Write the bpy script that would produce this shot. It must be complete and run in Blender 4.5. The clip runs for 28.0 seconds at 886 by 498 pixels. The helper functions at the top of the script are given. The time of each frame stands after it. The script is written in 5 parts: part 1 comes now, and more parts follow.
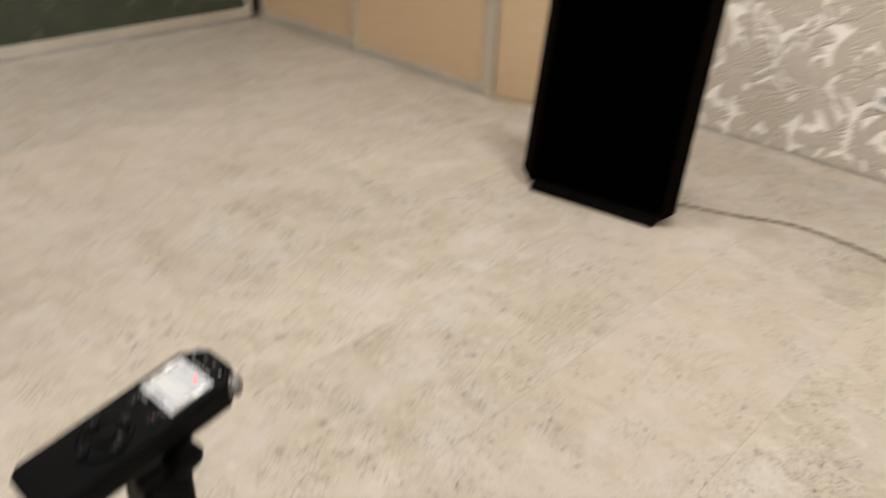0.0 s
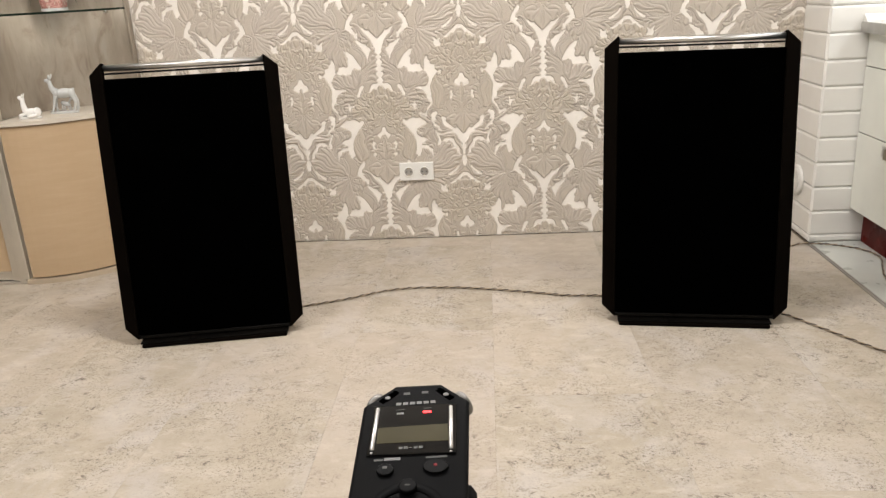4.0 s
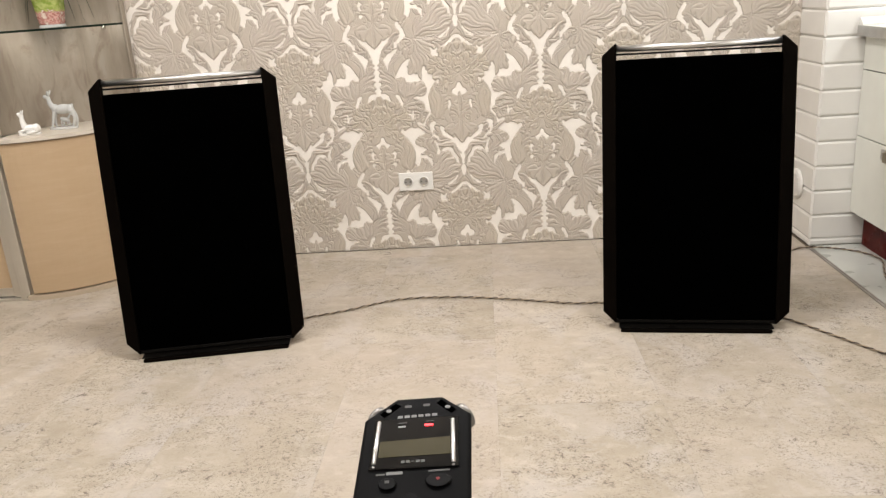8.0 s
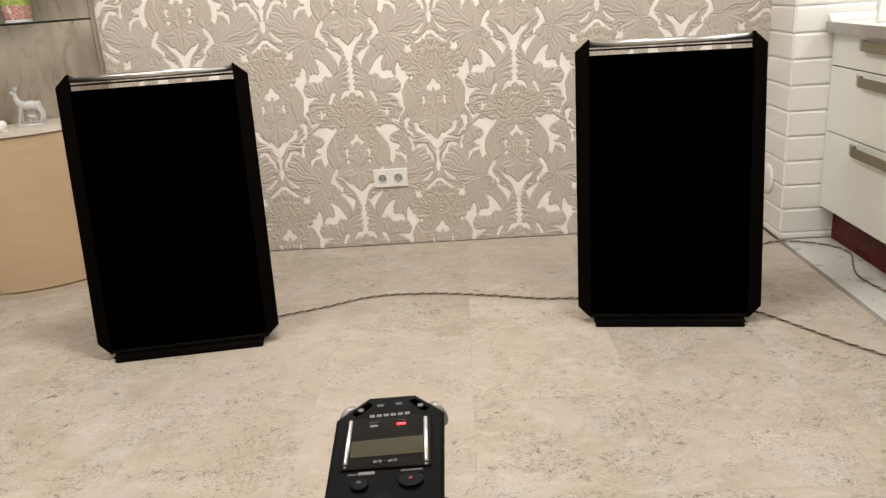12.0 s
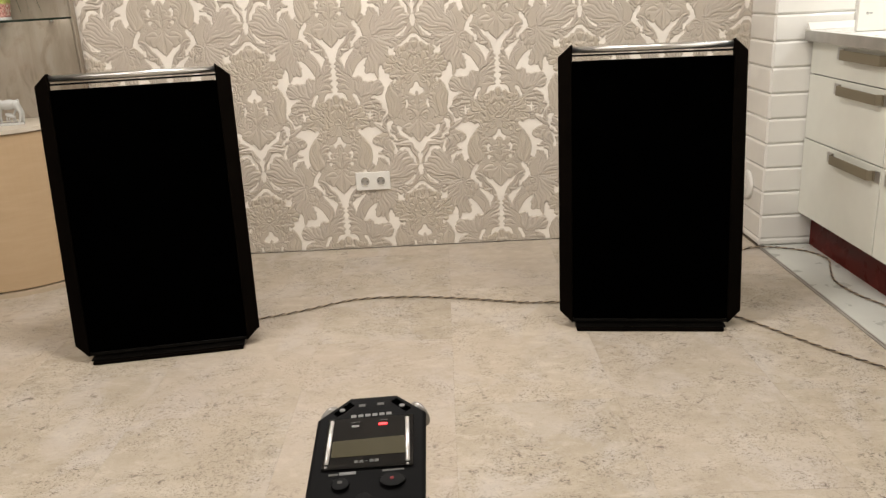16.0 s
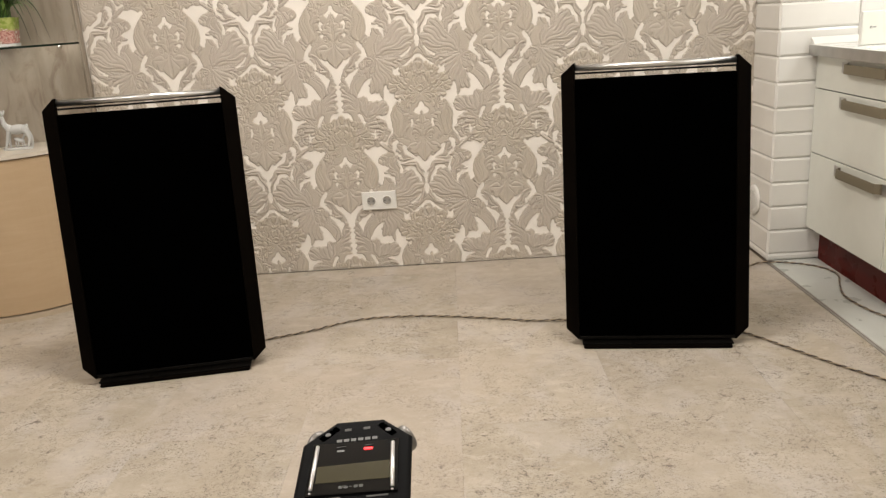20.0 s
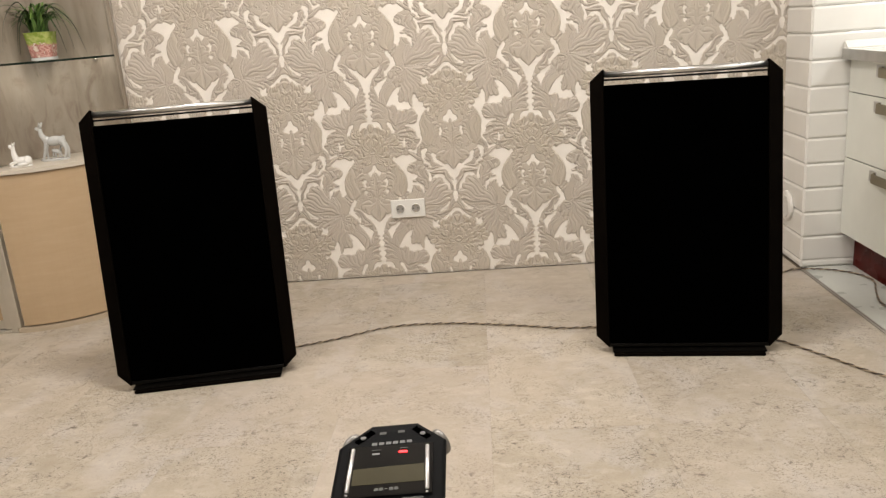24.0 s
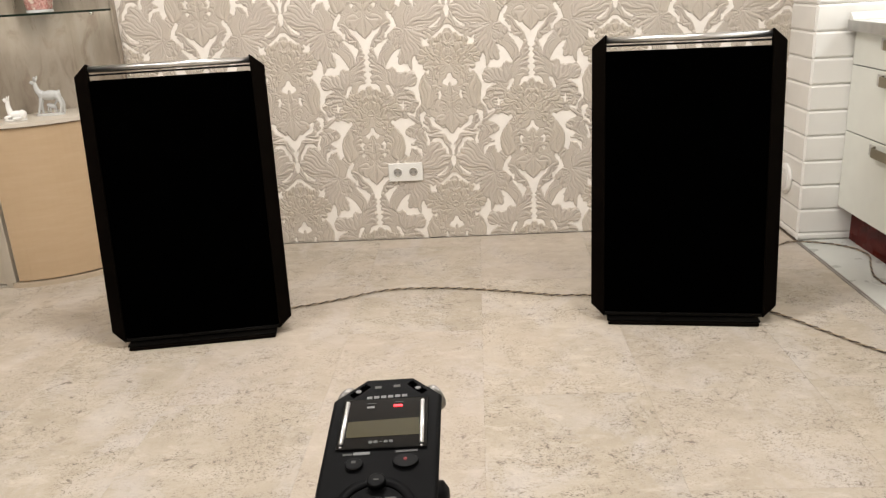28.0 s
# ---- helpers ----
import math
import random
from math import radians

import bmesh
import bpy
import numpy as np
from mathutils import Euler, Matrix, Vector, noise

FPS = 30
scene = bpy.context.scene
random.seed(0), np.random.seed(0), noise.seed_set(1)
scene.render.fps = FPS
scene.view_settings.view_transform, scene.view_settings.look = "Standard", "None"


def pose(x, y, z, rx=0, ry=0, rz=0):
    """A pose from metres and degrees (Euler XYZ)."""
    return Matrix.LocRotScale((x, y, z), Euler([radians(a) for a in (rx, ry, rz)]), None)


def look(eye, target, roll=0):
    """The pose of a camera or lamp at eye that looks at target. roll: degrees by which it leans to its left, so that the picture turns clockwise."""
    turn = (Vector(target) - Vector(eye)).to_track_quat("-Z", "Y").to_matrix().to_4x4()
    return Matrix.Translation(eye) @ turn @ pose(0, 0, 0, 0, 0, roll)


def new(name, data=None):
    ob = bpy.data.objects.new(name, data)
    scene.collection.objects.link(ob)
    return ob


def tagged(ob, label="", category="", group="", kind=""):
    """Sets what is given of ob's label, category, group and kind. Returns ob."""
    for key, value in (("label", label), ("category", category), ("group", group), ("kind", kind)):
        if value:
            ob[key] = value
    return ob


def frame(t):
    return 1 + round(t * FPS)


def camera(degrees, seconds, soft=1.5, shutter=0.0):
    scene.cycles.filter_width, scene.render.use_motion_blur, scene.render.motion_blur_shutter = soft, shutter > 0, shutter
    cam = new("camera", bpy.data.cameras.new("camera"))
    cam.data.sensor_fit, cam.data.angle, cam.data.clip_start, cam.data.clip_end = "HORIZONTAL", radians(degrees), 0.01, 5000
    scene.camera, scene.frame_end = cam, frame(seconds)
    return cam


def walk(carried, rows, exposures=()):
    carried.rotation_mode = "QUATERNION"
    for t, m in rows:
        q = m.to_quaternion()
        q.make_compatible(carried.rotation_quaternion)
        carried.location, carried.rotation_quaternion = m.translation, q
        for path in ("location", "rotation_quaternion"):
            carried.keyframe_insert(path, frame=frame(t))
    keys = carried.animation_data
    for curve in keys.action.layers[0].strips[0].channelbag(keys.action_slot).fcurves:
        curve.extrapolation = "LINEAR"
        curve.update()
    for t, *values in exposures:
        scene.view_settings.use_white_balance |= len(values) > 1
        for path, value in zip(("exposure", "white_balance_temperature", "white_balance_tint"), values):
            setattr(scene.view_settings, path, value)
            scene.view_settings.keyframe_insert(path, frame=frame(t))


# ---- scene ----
cam = camera(58.5, 28.0, 1.4, 0.5)
PATH = [
    (0, (0.7961, 0.5703, 1.2292), (-0.3795, 1.8484, 0.2370), 2.50),
    (0.1, (0.7570, 0.5640, 1.2250), (-0.3420, 1.9469, 0.2870), 1.88),
    (0.2, (0.7120, 0.5570, 1.2090), (-0.2770, 2.0400, 0.3020), 1.70),
    (0.3, (0.6890, 0.5350, 1.1900), (-0.2668, 2.0808, 0.3551), 0.78),
    (0.4, (0.6690, 0.5140, 1.1730), (-0.2409, 2.1108, 0.3841), -1.04),
    (0.5, (0.6500, 0.5105, 1.1790), (-0.1504, 2.1617, 0.3465), -0.61),
    (0.7, (0.6000, 0.4970, 1.1520), (-0.0778, 2.1814, 0.3133), -0.72),
    (0.8, (0.5780, 0.4890, 1.1390), (-0.0748, 2.1915, 0.3172), -0.48),
    (1, (0.5390, 0.4710, 1.1150), (-0.0441, 2.2022, 0.3009), -0.09),
    (1.2, (0.5070, 0.4600, 1.1050), (-0.0247, 2.2155, 0.3071), -1.14),
    (1.5, (0.4675, 0.4430, 1.0975), (0.1467, 2.2495, 0.2975), -1.72),
    (1.8, (0.4450, 0.4240, 1.0940), (0.2378, 2.2819, 0.3805), -2.24),
    (2, (0.4370, 0.4130, 1.0935), (0.2840, 2.2861, 0.4070), -1.99),
    (2.3, (0.4270, 0.4040, 1.0950), (0.3650, 2.2739, 0.3881), -0.25),
    (2.5, (0.4185, 0.4045, 1.0824), (0.3552, 2.2863, 0.4081), -0.45),
    (2.7, (0.4110, 0.3980, 1.0930), (0.3360, 2.2923, 0.4559), -1.45),
    (3, (0.4097, 0.3980, 1.0867), (0.2956, 2.3233, 0.5573), -3.37),
    (3.5, (0.4105, 0.3968, 1.0854), (0.2899, 2.3082, 0.5091), -3.73),
    (4, (0.4089, 0.3981, 1.0823), (0.2824, 2.2904, 0.4474), -3.09),
    (4.5, (0.4086, 0.3992, 1.0829), (0.2711, 2.2907, 0.4477), -3.29),
    (6.5, (0.4095, 0.3997, 1.0835), (0.2715, 2.2983, 0.4701), -4.15),
    (7, (0.4099, 0.3988, 1.0845), (0.2761, 2.3010, 0.4811), -4.21),
    (7.5, (0.4102, 0.3995, 1.0841), (0.2798, 2.3011, 0.4786), -4.11),
    (8, (0.4096, 0.4006, 1.0826), (0.2822, 2.3003, 0.4703), -3.99),
    (8.5, (0.4101, 0.3984, 1.0840), (0.2829, 2.2984, 0.4726), -4.08),
    (9, (0.4100, 0.4010, 1.0832), (0.2835, 2.3014, 0.4728), -4.20),
    (9.5, (0.4104, 0.3997, 1.0839), (0.2846, 2.3008, 0.4755), -4.24),
    (10, (0.4105, 0.4005, 1.0840), (0.2942, 2.3040, 0.4813), -4.22),
    (10.5, (0.4111, 0.4033, 1.0816), (0.3150, 2.3004, 0.4556), -3.89),
    (11, (0.4111, 0.4059, 1.0799), (0.3431, 2.2999, 0.4411), -3.56),
    (11.5, (0.4117, 0.4039, 1.0813), (0.3411, 2.2995, 0.4473), -3.75),
    (12, (0.4116, 0.4055, 1.0810), (0.3450, 2.3041, 0.4558), -3.84),
    (12.5, (0.4117, 0.4043, 1.0815), (0.3400, 2.3053, 0.4641), -3.90),
    (14.5, (0.4068, 0.4033, 1.0786), (0.3510, 2.3000, 0.4464), -3.13),
    (15, (0.4056, 0.4044, 1.0773), (0.3694, 2.3035, 0.4511), -3.02),
    (15.5, (0.4049, 0.4069, 1.0748), (0.3715, 2.3057, 0.4477), -2.77),
    (16, (0.4110, 0.4050, 1.0788), (0.3903, 2.3071, 0.4610), -3.02),
    (16.5, (0.4168, 0.4072, 1.0793), (0.3978, 2.3099, 0.4632), -3.00),
    (17, (0.4213, 0.4094, 1.0799), (0.4028, 2.3152, 0.4736), -3.29),
    (17.5, (0.4252, 0.4091, 1.0800), (0.3967, 2.3210, 0.4937), -3.46),
    (18, (0.4248, 0.4101, 1.0781), (0.4010, 2.3232, 0.4954), -3.39),
    (18.5, (0.4246, 0.4073, 1.0796), (0.3960, 2.3239, 0.5088), -3.50),
    (19, (0.4248, 0.4065, 1.0793), (0.3906, 2.3215, 0.5033), -3.52),
    (19.5, (0.4247, 0.4074, 1.0793), (0.3795, 2.3204, 0.4979), -3.84),
    (20, (0.4247, 0.4075, 1.0795), (0.3821, 2.3233, 0.5068), -3.84),
    (20.5, (0.4253, 0.4062, 1.0807), (0.3866, 2.3230, 0.5112), -3.91),
    (21, (0.4246, 0.4069, 1.0791), (0.3885, 2.3208, 0.4995), -3.50),
    (21.5, (0.4223, 0.4067, 1.0778), (0.3721, 2.3210, 0.5008), -3.47),
    (22, (0.4219, 0.4038, 1.0799), (0.3496, 2.3226, 0.5204), -4.05),
    (22.5, (0.4224, 0.4029, 1.0807), (0.3301, 2.3239, 0.5319), -4.51),
    (24.5, (0.4216, 0.4017, 1.0794), (0.3046, 2.3210, 0.5294), -4.49),
    (25, (0.4209, 0.4017, 1.0763), (0.3041, 2.3111, 0.4926), -4.02),
    (25.5, (0.4202, 0.4019, 1.0736), (0.3069, 2.2969, 0.4439), -3.30),
    (26, (0.4198, 0.4025, 1.0734), (0.3107, 2.2963, 0.4398), -3.28),
    (26.5, (0.4201, 0.4037, 1.0730), (0.3146, 2.2971, 0.4375), -3.22),
    (27, (0.4205, 0.4038, 1.0735), (0.3159, 2.2984, 0.4415), -3.30),
    (27.5, (0.4201, 0.4029, 1.0734), (0.3114, 2.2973, 0.4416), -3.28),
    (28, (0.4198, 0.4045, 1.0728), (0.3129, 2.2994, 0.4423), -3.28),
]
EXPOSURES = [(0, -0.26, 6550, 8), (1, -0.25, 6600, 8), (2, -0.1, 6450, 9), (3, -0.15, 6500, 9.5), (4, -0.14, 6500, 9.5), (10.2, -0.08, 6500, 10), (11.2, -0.18, 6550, 10), (14.5, -0.28, 6750, 10),
             (17, -0.37, 6850, 9.5), (22.5, -0.40, 6850, 9.5), (24.8, -0.24, 6750, 10), (26, -0.17, 6700, 10), (28, -0.1, 6550, 9.5)]

walk(cam, [(t, look(eye, target, roll)) for t, eye, target, roll in PATH], EXPOSURES)

# ---- world and lamps ----
world = bpy.data.worlds.new("night_sky")
scene.world = world
world.use_nodes = True
world.node_tree.nodes["Background"].inputs["Color"].default_value = (0.02, 0.025, 0.035, 1)
world.node_tree.nodes["Background"].inputs["Strength"].default_value = 0.1

CEILING = 2.65
# first three follow reflections; last three are unseen fill for floor and wall
LAMPS = [(-1.56, 0.81, 7), (-1.25, 1.55, 14), (1.25, 1.90, 25), (-0.1, -0.6, 23), (-2.7, 1.7, 24), (0.0, 2.5, 42)]
for lx, ly, watts in LAMPS:
    lamp = bpy.data.lights.new("ceiling_lamp", "AREA")
    lamp.shape, lamp.size, lamp.energy, lamp.color = "DISK", 0.52, watts, (1.0, 0.96, 0.94)
    new("ceiling_lamp", lamp).matrix_world = pose(lx, ly, CEILING - 0.035)
strip = bpy.data.lights.new("under_cabinet_lamp", "AREA")
strip.shape, strip.size, strip.size_y, strip.energy, strip.color = "RECTANGLE", 0.16, 1.7, 9, (0.92, 0.97, 1.0)
new("under_cabinet_lamp", strip).matrix_world = pose(2.2, 2.6, 1.47)


# ---- materials ----
def nodes_of(name):
    m = bpy.data.materials.new(name)
    m.use_nodes = True
    nt = m.node_tree
    return m, nt, nt.nodes["Principled BSDF"]


def link(nt, a, b):
    nt.links.new(a, b)


def noise_node(nt, scale, detail=4.0, rough=0.55, vec=None, stretch=None, distort=0.0):
    n = nt.nodes.new("ShaderNodeTexNoise")
    n.inputs["Scale"].default_value, n.inputs["Detail"].default_value = scale, detail
    n.inputs["Roughness"].default_value, n.inputs["Distortion"].default_value = rough, distort
    if vec is None:
        vec = nt.nodes.new("ShaderNodeTexCoord").outputs["Object"]
    if stretch:
        mp = nt.nodes.new("ShaderNodeMapping")
        mp.inputs["Scale"].default_value = stretch
        link(nt, vec, mp.inputs["Vector"])
        vec = mp.outputs["Vector"]
    link(nt, vec, n.inputs["Vector"])
    return n.outputs["Fac"]


def ramp(nt, fac, stops):
    r = nt.nodes.new("ShaderNodeValToRGB")
    while len(r.color_ramp.elements) < len(stops):
        r.color_ramp.elements.new(0.5)
    for e, (p, c) in zip(r.color_ramp.elements, stops):
        e.position, e.color = p, (*c, 1) if len(c) == 3 else (c[0], c[0], c[0], 1)
    link(nt, fac, r.inputs["Fac"])
    return r.outputs["Color"]


def mix(nt, fac, a, b, kind="MIX"):
    m = nt.nodes.new("ShaderNodeMix")
    m.data_type, m.blend_type = "RGBA", kind
    for sock, v in ((m.inputs[0], fac), (m.inputs[6], a), (m.inputs[7], b)):
        if isinstance(v, (int, float)):
            sock.default_value = v
        elif isinstance(v, tuple):
            sock.default_value = (*v, 1)
        else:
            link(nt, v, sock)
    return m.outputs[2]


def bump(nt, bsdf, height, strength, distance):
    b = nt.nodes.new("ShaderNodeBump")
    b.inputs["Strength"].default_value, b.inputs["Distance"].default_value = strength, distance
    link(nt, height, b.inputs["Height"])
    link(nt, b.outputs["Normal"], bsdf.inputs["Normal"])


def painted(name, color, rough=0.5, metal=0.0, vary=0.12, scale=9.0, grain=220.0, relief=0.15, coat=0.0, spec=0.5):
    """A plain surface with soft unevenness at two scales."""
    m, nt, bs = nodes_of(name)
    big, small = noise_node(nt, scale), noise_node(nt, grain, 2.0)
    dark = tuple(c * (1 - vary) for c in color)
    light = tuple(min(1, c * (1 + vary)) for c in color)
    link(nt, ramp(nt, big, [(0.3, dark), (0.7, light)]), bs.inputs["Base Color"])
    link(nt, ramp(nt, big, [(0.3, (rough * 0.85,)), (0.7, (min(1, rough * 1.15),))]), bs.inputs["Roughness"])
    bs.inputs["Metallic"].default_value = metal
    bs.inputs["Coat Weight"].default_value = coat
    bs.inputs["Specular IOR Level"].default_value = spec
    if relief:
        bump(nt, bs, small, relief, 0.0006)
    return m


def floor_material():
    m, nt, bs = nodes_of("travertine_vinyl")
    tc = nt.nodes.new("ShaderNodeTexCoord").outputs["Object"]
    info = nt.nodes.new("ShaderNodeObjectInfo")
    shift = nt.nodes.new("ShaderNodeVectorMath")
    shift.operation = "MULTIPLY_ADD"
    shift.inputs[1].default_value = (1, 1, 1)
    comb = nt.nodes.new("ShaderNodeCombineXYZ")
    scaled = nt.nodes.new("ShaderNodeMath")
    scaled.operation = "MULTIPLY"
    scaled.inputs[1].default_value = 37.0
    link(nt, info.outputs["Random"], scaled.inputs[0])
    link(nt, scaled.outputs[0], comb.inputs["X"])
    link(nt, scaled.outputs[0], comb.inputs["Z"])
    link(nt, tc, shift.inputs[0])
    link(nt, comb.outputs[0], shift.inputs[2])
    v = shift.outputs[0]
    clouds = noise_node(nt, 3.2, 6, 0.6, v, (1.0, 1.5, 1.0), 0.6)
    cool = noise_node(nt, 5.5, 5, 0.6, v, (1.2, 0.8, 1.0), 0.8)
    blotch = noise_node(nt, 16.0, 7, 0.7, v, (1.0, 1.6, 1.0), 0.4)
    pits = noise_node(nt, 44.0, 7, 0.72, v, (0.9, 1.15, 1.0), 0.7)
    flecks = noise_node(nt, 150.0, 4, 0.75, v, (0.9, 1.15, 1.0), 0.6)
    col = ramp(nt, clouds, [(0.3, (0.355, 0.305, 0.235)), (0.5, (0.42, 0.365, 0.29)), (0.7, (0.48, 0.425, 0.35))])
    col = mix(nt, ramp(nt, cool, [(0.48, (0.0,)), (0.66, (0.75,))]), col, (0.475, 0.435, 0.395))
    col = mix(nt, ramp(nt, blotch, [(0.52, (0.0,)), (0.68, (0.6,))]), col, (0.55, 0.495, 0.42))
    col = mix(nt, ramp(nt, blotch, [(0.32, (0.6,)), (0.45, (0.0,))]), col, (0.35, 0.29, 0.215))
    cluster = noise_node(nt, 7.0, 4, 0.6, v, None, 0.5)
    sparse = ramp(nt, cluster, [(0.42, (0.12,)), (0.58, (1.0,))])
    pitted = mix(nt, 1.0, ramp(nt, pits, [(0.385, (1.0,)), (0.41, (0.0,))]), sparse, "MULTIPLY")
    col = mix(nt, pitted, col, (0.125, 0.10, 0.075))
    crack = noise_node(nt, 17.0, 6, 0.65, v, (1.0, 1.1, 1.0), 0.8)
    broken = mix(nt, 1.0, ramp(nt, crack, [(0.486, (0.0,)), (0.5, (0.75,)), (0.514, (0.0,))]), ramp(nt, pits, [(0.45, (1.0,)), (0.58, (0.0,))]), "MULTIPLY")
    col = mix(nt, mix(nt, 1.0, broken, sparse, "MULTIPLY"), col, (0.16, 0.135, 0.11))
    warm = noise_node(nt, 2.2, 4, 0.6, v, (1.0, 1.3, 1.0), 0.8)
    col = mix(nt, ramp(nt, warm, [(0.5, (0.0,)), (0.68, (0.5,))]), col, (0.445, 0.38, 0.30))
    col = mix(nt, mix(nt, 1.0, ramp(nt, flecks, [(0.405, (0.95,)), (0.435, (0.0,))]), sparse, "MULTIPLY"), col, (0.15, 0.125, 0.095))
    col = mix(nt, ramp(nt, flecks, [(0.6, (0.0,)), (0.7, (0.4,))]), col, (0.60, 0.555, 0.485))
    tone = nt.nodes.new("ShaderNodeMapRange")
    tone.inputs["To Min"].default_value, tone.inputs["To Max"].default_value = 0.955, 1.045
    link(nt, info.outputs["Random"], tone.inputs["Value"])
    tint = nt.nodes.new("ShaderNodeMath")
    tint.operation = "FRACT"
    link(nt, scaled.outputs[0], tint.inputs[0])
    col = mix(nt, ramp(nt, tint.outputs[0], [(0.35, (0.0,)), (0.9, (0.28,))]), col, (0.50, 0.425, 0.36))
    hsv = nt.nodes.new("ShaderNodeHueSaturation")
    link(nt, tone.outputs[0], hsv.inputs["Value"])
    link(nt, col, hsv.inputs["Color"])
    link(nt, hsv.outputs[0], bs.inputs["Base Color"])
    link(nt, ramp(nt, blotch, [(0.3, (0.5,)), (0.7, (0.36,))]), bs.inputs["Roughness"])
    bs.inputs["Specular IOR Level"].default_value = 0.4
    bump(nt, bs, pits, 0.25, 0.0012)
    return m


def beech_material():
    m, nt, bs = nodes_of("beech_veneer")
    grain = noise_node(nt, 5.0, 5, 0.6, None, (1.2, 1.2, 9.0), 0.4)
    fine = noise_node(nt, 26.0, 4, 0.6, None, (0.7, 0.7, 12.0))
    col = ramp(nt, grain, [(0.25, (0.485, 0.35, 0.212)), (0.55, (0.51, 0.37, 0.23)), (0.8, (0.535, 0.395, 0.25))])
    col = mix(nt, ramp(nt, fine, [(0.3, (0.3,)), (0.5, (0.0,))]), col, (0.465, 0.33, 0.20))
    link(nt, col, bs.inputs["Base Color"])
    bs.inputs["Roughness"].default_value = 0.42
    bump(nt, bs, fine, 0.12, 0.0005)
    return m


def marble_panel_material():
    m, nt, bs = nodes_of("grey_stone_laminate")
    flow = noise_node(nt, 2.6, 6, 0.6, None, (2.4, 2.4, 0.6), 0.5)
    veins = noise_node(nt, 5.0, 6, 0.62, None, (2.6, 2.6, 0.9), 1.4)
    col = ramp(nt, flow, [(0.3, (0.20, 0.165, 0.125)), (0.52, (0.30, 0.255, 0.20)), (0.72, (0.36, 0.315, 0.258))])
    col = mix(nt, ramp(nt, veins, [(0.34, (0.75,)), (0.47, (0.0,))]), col, (0.20, 0.155, 0.115))
    link(nt, col, bs.inputs["Base Color"])
    bs.inputs["Roughness"].default_value = 0.38
    return m


def leaf_relief_material():
    m, nt, bs = nodes_of("embossed_wallpaper_ornament")
    ink = nt.nodes.new("ShaderNodeAttribute")
    ink.attribute_name = "ink"
    cloud, fib = noise_node(nt, 7.0, 3), noise_node(nt, 420.0, 2)
    col = ramp(nt, ink.outputs["Fac"], [(0.0, (0.51, 0.455, 0.395)), (1.0, (0.51, 0.452, 0.368))])
    col = mix(nt, ramp(nt, cloud, [(0.35, (0.0,)), (0.7, (0.35,))]), col, (0.57, 0.50, 0.43))
    link(nt, col, bs.inputs["Base Color"])
    bs.inputs["Roughness"].default_value = 0.42
    bump(nt, bs, fib, 0.5, 0.0012)
    return m


def cable_material(name, color):
    m, nt, bs = nodes_of(name)
    link(nt, ramp(nt, noise_node(nt, 60.0), [(0.3, tuple(c * 0.7 for c in color)), (0.7, color)]), bs.inputs["Base Color"])
    bs.inputs["Roughness"].default_value = 0.35
    return m


def glass_material(name, color, rough=0.0):
    m, nt, bs = nodes_of(name)
    bs.inputs["Base Color"].default_value = (*color, 1)
    bs.inputs["Transmission Weight"].default_value, bs.inputs["Roughness"].default_value = 1.0, rough
    bs.inputs["IOR"].default_value = 1.48
    return m


def lit(name, color, strength):
    m, nt, bs = nodes_of(name)
    bs.inputs["Base Color"].default_value = (*color, 1)
    bs.inputs["Emission Color"].default_value, bs.inputs["Emission Strength"].default_value = (*color, 1), strength
    return m


FLOOR = floor_material()
BEECH = beech_material()
STONE_PANEL = marble_panel_material()
ORNAMENT = leaf_relief_material()
PAPER = painted("cream_wallpaper_ground", (0.87, 0.82, 0.75), 0.55, vary=0.05, grain=500, relief=0.3)
PLASTER = painted("white_plaster", (0.78, 0.75, 0.70), 0.8, vary=0.05, relief=0.3)
CEIL = painted("ceiling_paint", (0.84, 0.82, 0.78), 0.85, vary=0.03, relief=0.2)
SUBFLOOR = painted("dark_joint", (0.14, 0.11, 0.08), 0.9)
GROUT = painted("grout", (0.40, 0.37, 0.33), 0.9)
TILE = painted("glazed_white_tile", (0.80, 0.785, 0.74), 0.1, vary=0.03, scale=5, grain=30, relief=0.06, coat=0.3)
KITCHEN_FLOOR = painted("pale_grey_tile", (0.56, 0.57, 0.53), 0.3, vary=0.06)
ALU = painted("brushed_aluminium", (0.74, 0.70, 0.63), 0.4, metal=0.9, vary=0.05)
THRESHOLD = painted("dull_threshold_metal", (0.48, 0.455, 0.42), 0.45, metal=0.6, vary=0.15)
CHROME = painted("polished_chrome", (0.60, 0.59, 0.58), 0.2, metal=1.0, vary=0.03, relief=0)
SATIN = painted("satin_chrome", (0.66, 0.65, 0.635), 0.3, metal=1.0, vary=0.03, relief=0)
MIC_METAL = painted("dull_microphone_metal", (0.25, 0.24, 0.23), 0.42, metal=1.0, vary=0.1, relief=0)
STEEL = painted("satin_steel_handle", (0.27, 0.235, 0.17), 0.5, metal=0.7, vary=0.06)
WHITE_FRONT = painted("white_gloss_lacquer", (0.74, 0.75, 0.685), 0.16, vary=0.025, relief=0.03, coat=0.4)
CARCASS = painted("white_board", (0.7, 0.69, 0.66), 0.5)
RED = painted("dark_red_gloss", (0.085, 0.006, 0.003), 0.28, vary=0.15, relief=0, coat=0.0, spec=0.08)
WORKTOP = painted("white_worktop_laminate", (0.74, 0.73, 0.70), 0.3, vary=0.04, scale=30, relief=0.06)
EDGE_METAL = painted("brushed_edge_metal", (0.46, 0.45, 0.43), 0.38, metal=0.9, vary=0.12, scale=14)
